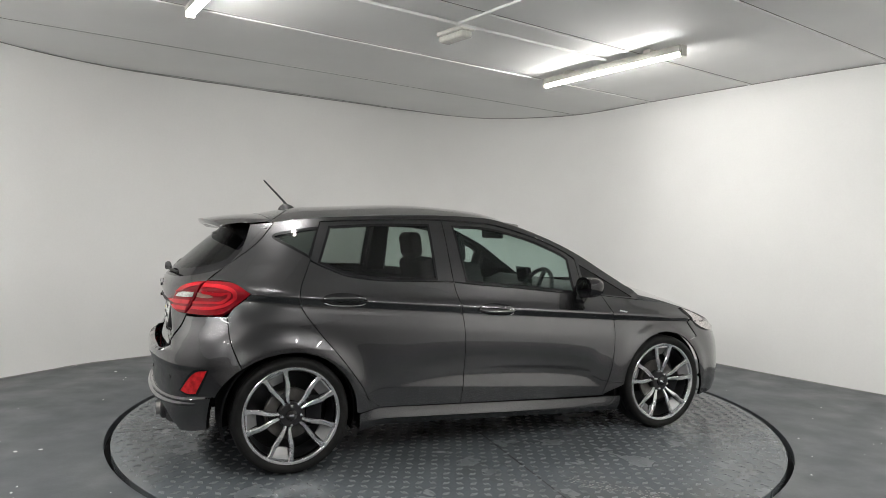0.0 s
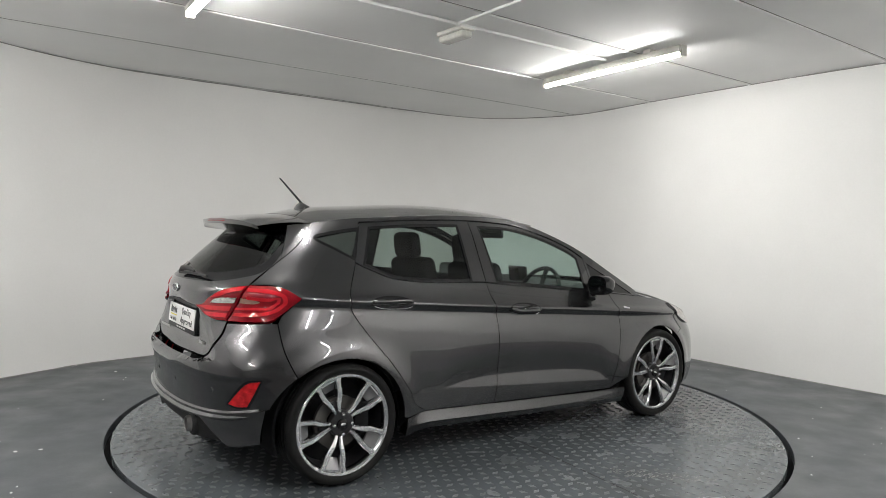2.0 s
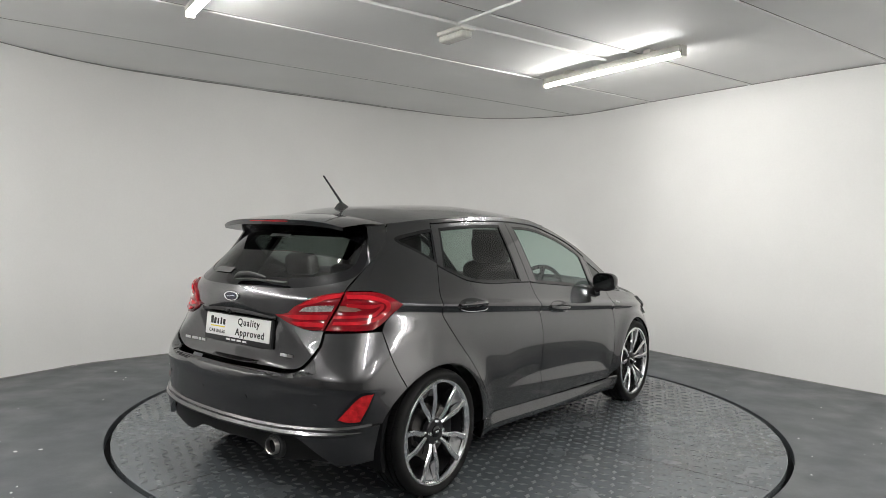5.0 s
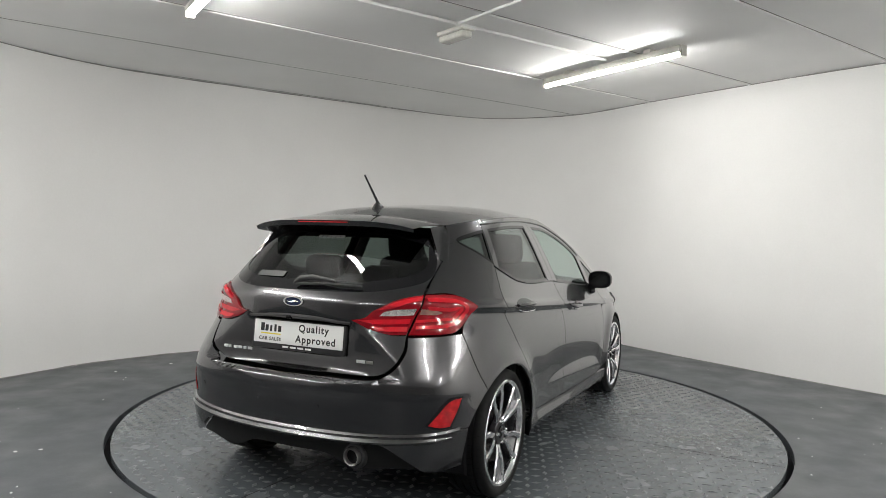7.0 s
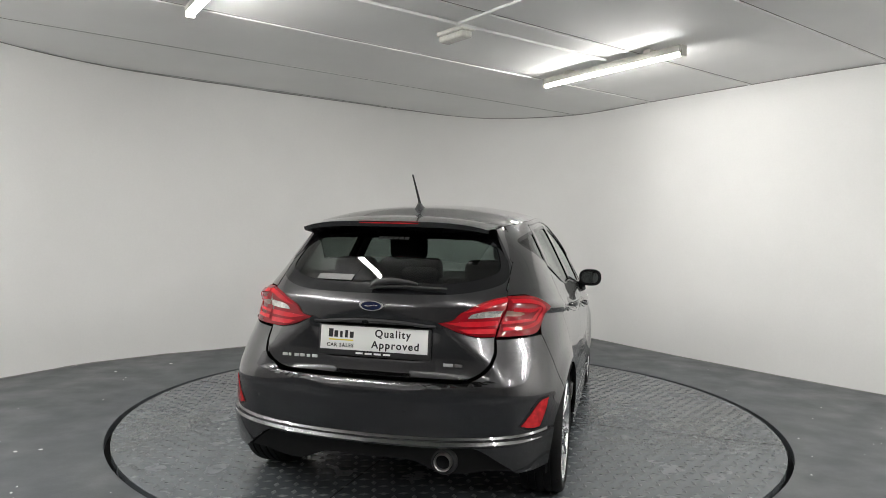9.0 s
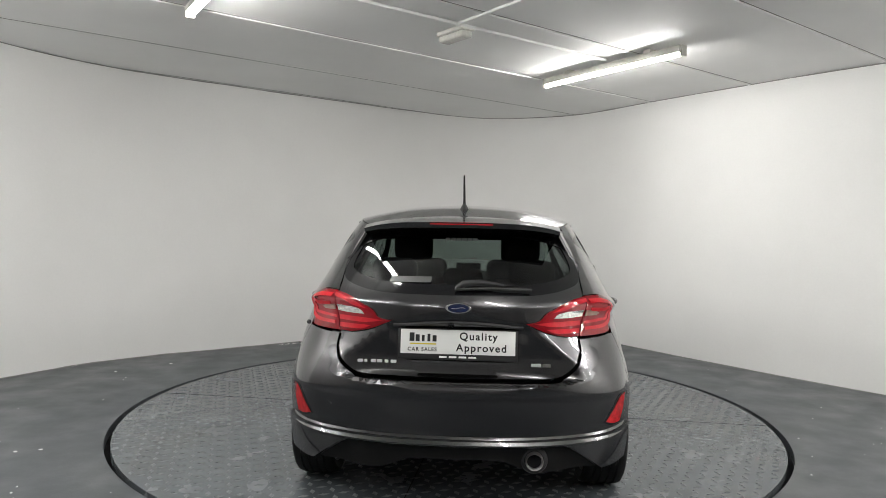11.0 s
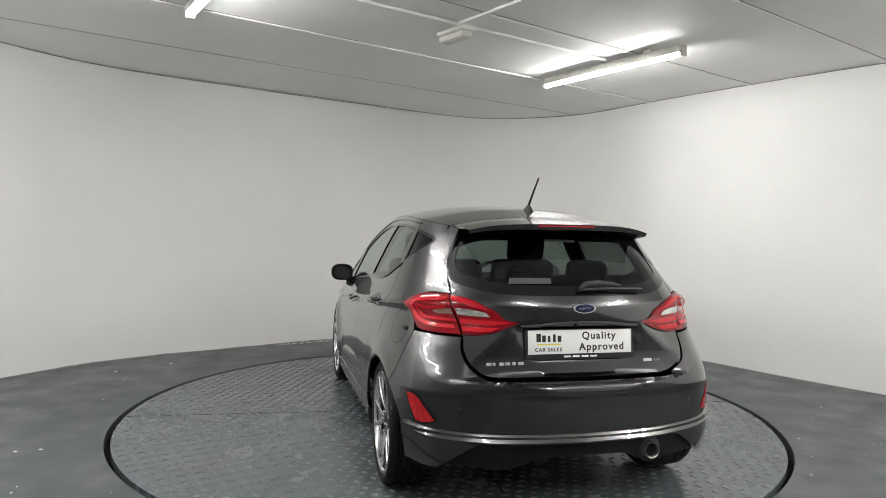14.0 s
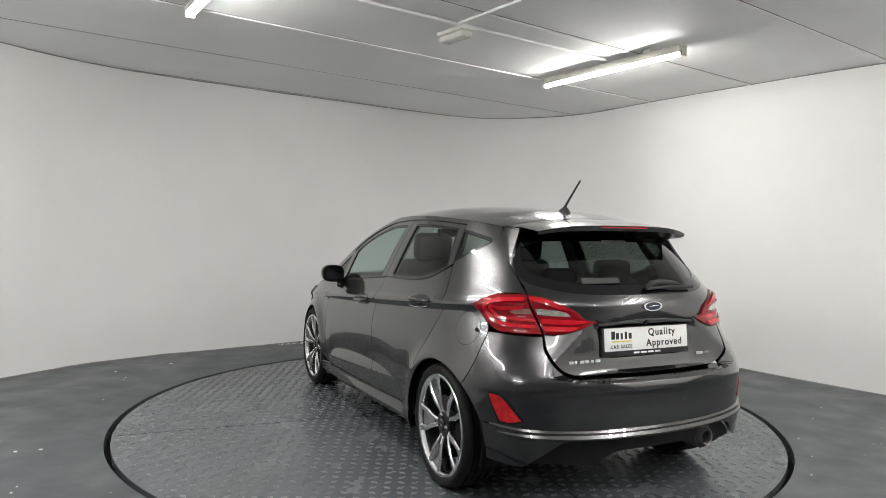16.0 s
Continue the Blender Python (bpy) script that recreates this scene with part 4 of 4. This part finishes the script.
# brake light strip, aerial, exhaust, sensors
bm = bmesh.new()
rings = []
for y in np.linspace(-.148, .148, 13):
    v = y / .475
    x = -1.582 - .0735 * (1 - abs(v) ** 2.5)
    z = 1.318 + .029 * (1 - abs(v) ** 4)
    rings.append([(x - .002, y, z - .008), (x - .002, y, z + .004), (x + .02, y, z + .006), (x + .02, y, z - .012)])
loft(bm, rings)
part("brake_light", bm, REDDARK, spoiler, "red high brake light strip")
bm = bmesh.new()
rings = []
for k in range(9):
    t = k / 8
    w, l = .028 * (1 - t) ** .8 + .006, .078 * (1 - t) ** .8 + .009
    cx, z = -1.110 - .030 * t, 1.402 + .056 * t
    rings.append([(cx + l * math.cos(a), w * math.sin(a), z) for a in np.linspace(0, 2 * math.pi, 20, endpoint=False)])
loft(bm, rings)
aerial = part("aerial", bm, MATT, car, "black shark-fin base and whip aerial")
bm = bmesh.new()
tube(bm, [(-1.135, 0, 1.452), (-1.150, 0, 1.472), (-1.275, 0, 1.600)], [.0085, .0068, .0044], 8)
part("whip", bm, MATT, aerial)
bm = bmesh.new()
lathe(bm, [(.030, -.08), (.033, .018), (.037, .022), (.040, .016), (.040, -.14)], 32, pose(-1.880, -.350, .300, 0, 0, 90))
exhaust = part("exhaust_tip", bm, STEEL, car, "steel exhaust tip")
bm = bmesh.new()
lathe(bm, [(.044, .000), (.056, -.004), (.062, -.014), (.064, -.10)], 32, pose(-1.880, -.350, .300, 0, 0, 90))
part("exhaust_shroud", bm, MATT, exhaust, "black shroud round the exhaust")
bm = bmesh.new()
lathe(bm, [(.001, -.004), (.034, -.002)], 24, pose(-1.880, -.350, .300, 0, 0, 90))
part("exhaust_bore", bm, DARK, exhaust)
for s, z in ((.17, .505), (.53, .515), (-.17, .505), (-.53, .515), (.800, .56), (-.800, .56)):
    p, n_ = on(s, z, .0008), on(s, z, .01)
    bm = bmesh.new()
    bmesh.ops.create_cone(bm, cap_ends=True, segments=16, radius1=.011, radius2=.010, depth=.003,
                          matrix=Matrix.Translation(p) @ (n_ - p).to_track_quat("Z", "Y").to_matrix().to_4x4())
    part("parking_sensor", bm, PAINT, bumper)

# ledge along the lower edge of the bumper
f = spline([0, .402, .28, .404, .585, .419, .76, .440])
bm = bmesh.new()
rings = []
for q in np.linspace(-.745, .745, 61):
    z0, e = float(f(abs(q))), 1 - .6 * (abs(q) / .745) ** 8
    rings.append([on(q, z0 + .003, .001), on(q, z0 - .010, .013 * e), on(q, z0 - .026, .027 * e), on(q, z0 - .033, .027 * e), on(q, z0 - .040, .017 * e), on(q, z0 - .040, -.01)])
loft(bm, rings)
part("bumper_lip", bm, PAINT, car, angle=0.35)
# sill blades under the doors
for side in (1, -1):
    top = spline([1.475,.298, 1.606,.320, 1.85,.311, 2.40,.287, 3.10,.258, 3.235,.256])
    bm = bmesh.new()
    rings = []
    for q in np.linspace(1.478, 3.235, 48):
        z0, e = float(top(q)), min(1.0, (q - 1.46) / .12, (3.28 - q) / .12)
        rings.append([on(side * q, z0, -.010), on(side * q, z0 - .004, .001), on(side * q, z0 - .022, .007 * e), on(side * q, z0 - .046, .022 * e), on(side * q, z0 - .055, .026 * e),
                      on(side * q, z0 - .063, .023 * e), on(side * q, z0 - .080, .012 * e), on(side * q, z0 - .100, .004), on(side * q, z0 - .102, -.06)])
    loft(bm, rings)
    part("side_sill", bm, PAINT, car, "sill blade in body colour", angle=0.35)
# painted side blades that carry the spoiler
for side in (1, -1):
    end = Vector((top_edge[0] - .004, -side * (abs(top_edge[1]) - .006), top_edge[2] - .004))
    tip = Vector((-1.572, -side * .468, 1.302))
    bm = bmesh.new()
    rings = []
    for k in range(11):
        t = k / 10
        a, b = end.lerp(tip, .45 * t), on(side * (.925 - .150 * t), 1.295 - .150 * t ** .9, .002)
        o = Vector((0, side * .014, 0))
        mid = (a + b) / 2 + Vector((.006, 0, 0))
        rings.append([a, mid, b, b + o - Vector((0, 0, .002)), mid + o, a + o])
    loft(bm, rings)
    part("spoiler_fin", bm, PAINT, spoiler, "fin in body colour under the spoiler end")

# ---------------------------------------------------------------- cabin
for side in (1, -1):
    panel("door_trim", [(1.28, .98, 1), (1.45, 1.03), (2.0, 1.0), (2.95, .905, 1), (2.95, .35, 1), (1.55, .35, 1)], DASH, car, side, off=-.075, gap=0, lip=0, step=.06, label="dark inner door trim")
    panel("pillar_trim", [(2.00, 1.36, 1), (2.105, 1.36, 1), (2.135, 1.0, 1), (2.00, 1.0, 1)], DASH, car, side, off=-.03, gap=0, lip=.01, step=.05)
    panel("pillar_trim", [(.80, 1.31, 1), (1.33, 1.345, 1), (1.235, 1.13, 1), (1.15, .95, 1), (.72, 1.0, 1)], DASH, car, side, holes=(QWIN,), off=-.03, gap=0, lip=.01, step=.05)
hl = rail([(p[0], p[1] - .012) for p in RAIL[:5]], 20)
skin("headliner", hl[:-2], spline([0, -.02, 1, .05]), spline([0, .03, 1, .03]), HEADL, car, "light cloth headliner", m=10, inset=.02, drop=.0)


def cushion(w, d, h, m, bevel, material, parent, name, label=""):
    bm = boxed((d, w, h), None, bevel, 3)
    for v in bm.verts:
        v.co.x += .02 * math.cos(v.co.y / w * math.pi)
    bmesh.ops.transform(bm, matrix=m, verts=bm.verts)
    return part(name, bm, material, parent, label)


def headrest(parent, x, y, z, w=.27, h=.19):
    cushion(w, .10, h, pose(x, y, z, 0, -8, 0), .045, FABRIC, parent, "headrest", "dark padded headrest")
    for dy in (-.06, .06):
        bm = bmesh.new()
        tube(bm, [(x + .02, y + dy, z - .06), (x + .035, y + dy, z - .20)], .006, 8)
        part("headrest_post", bm, CHROME, parent)


for y in (-.37, .37):
    seat = cushion(.46, .14, .66, pose(-.02, y, .78, 0, -14, 0), .05, FABRIC, car, "front_seat", "dark fabric front seat")
    cushion(.48, .50, .16, pose(.28, y, .46, 0, -6, 0), .05, FABRIC, seat, "seat_cushion")
    headrest(seat, -.14, y, 1.19)
bench = cushion(1.20, .14, .62, pose(-.98, 0, .74, 0, -20, 0), .05, FABRIC, car, "rear_seat", "dark fabric rear bench")
cushion(1.22, .46, .16, pose(-.68, 0, .46, 0, -5, 0), .05, FABRIC, bench, "seat_cushion")
for y in (-.38, .38):
    headrest(bench, -1.10, y, 1.08, .25, .14)
headrest(bench, -1.10, 0, 1.05, .22, .10)
part("parcel_shelf", boxed((.42, 1.12, .03), pose(-1.36, 0, .98), .01), DASH, car)
bm = bmesh.new()
rings = []
for y in np.linspace(-.70, .70, 15):
    rings.append([(.62, y, .55), (.60, y, .80), (.66, y, .90 + .02 * math.cos(y * 6)), (.80, y, .955), (1.05, y, .93), (1.12, y, .80), (1.0, y, .50)])
loft(bm, rings)
dash = part("dashboard", bm, DASH, car, "dark moulded dashboard")
part("screen", boxed((.02, .20, .12), pose(.635, 0, .985, 0, -10, 0), .008), GLOSS, dash, "black centre display")
bm = bmesh.new()
M = pose(.50, -.37, .88, 0, -66, 0)
ring = [M @ Vector((.185 * math.cos(t), .185 * math.sin(t), 0)) for t in np.linspace(0, 2 * math.pi, 40)]
tube(bm, ring, .015, 10)
wheel_st = part("steering_wheel", bm, DASH, car, "black steering wheel")
bm = bmesh.new()
box(bm, (.13, .15, .05), M @ pose(0, 0, -.01), .02)
for a in (0, 180, 270):
    box(bm, (.14, .035, .02), M @ pose(0, 0, 0, 0, 0, a) @ pose(.115, 0, -.005), .006)
part("steering_hub", bm, DASH, wheel_st)
part("interior_mirror", boxed((.03, .22, .065), pose(.36, 0, 1.285, 0, -10, 12), .012), MATT, car, "dark interior mirror")
for y in (-.36, .36):
    part("sun_visor", boxed((.14, .34, .018), pose(.20, y, 1.352, 0, 8, 0), .006), HEADL, car)

# ---------------------------------------------------------------- motion keys
def motions():
    rows_car, rows_table = [], []
    for t in range(17):
        a = TURN0 + RATE * t
        rows_car.append((float(t), pose(0, 0, 0, 0, 0, a) @ Matrix.Translation(OFF)))
        rows_table.append((float(t), pose(0, 0, 0, 0, 0, a - TURN0)))
    walk(car, rows_car)
    walk(table, rows_table)


tagged(car, "dark grey metallic five-door hatchback on a turntable", "car")
motions()
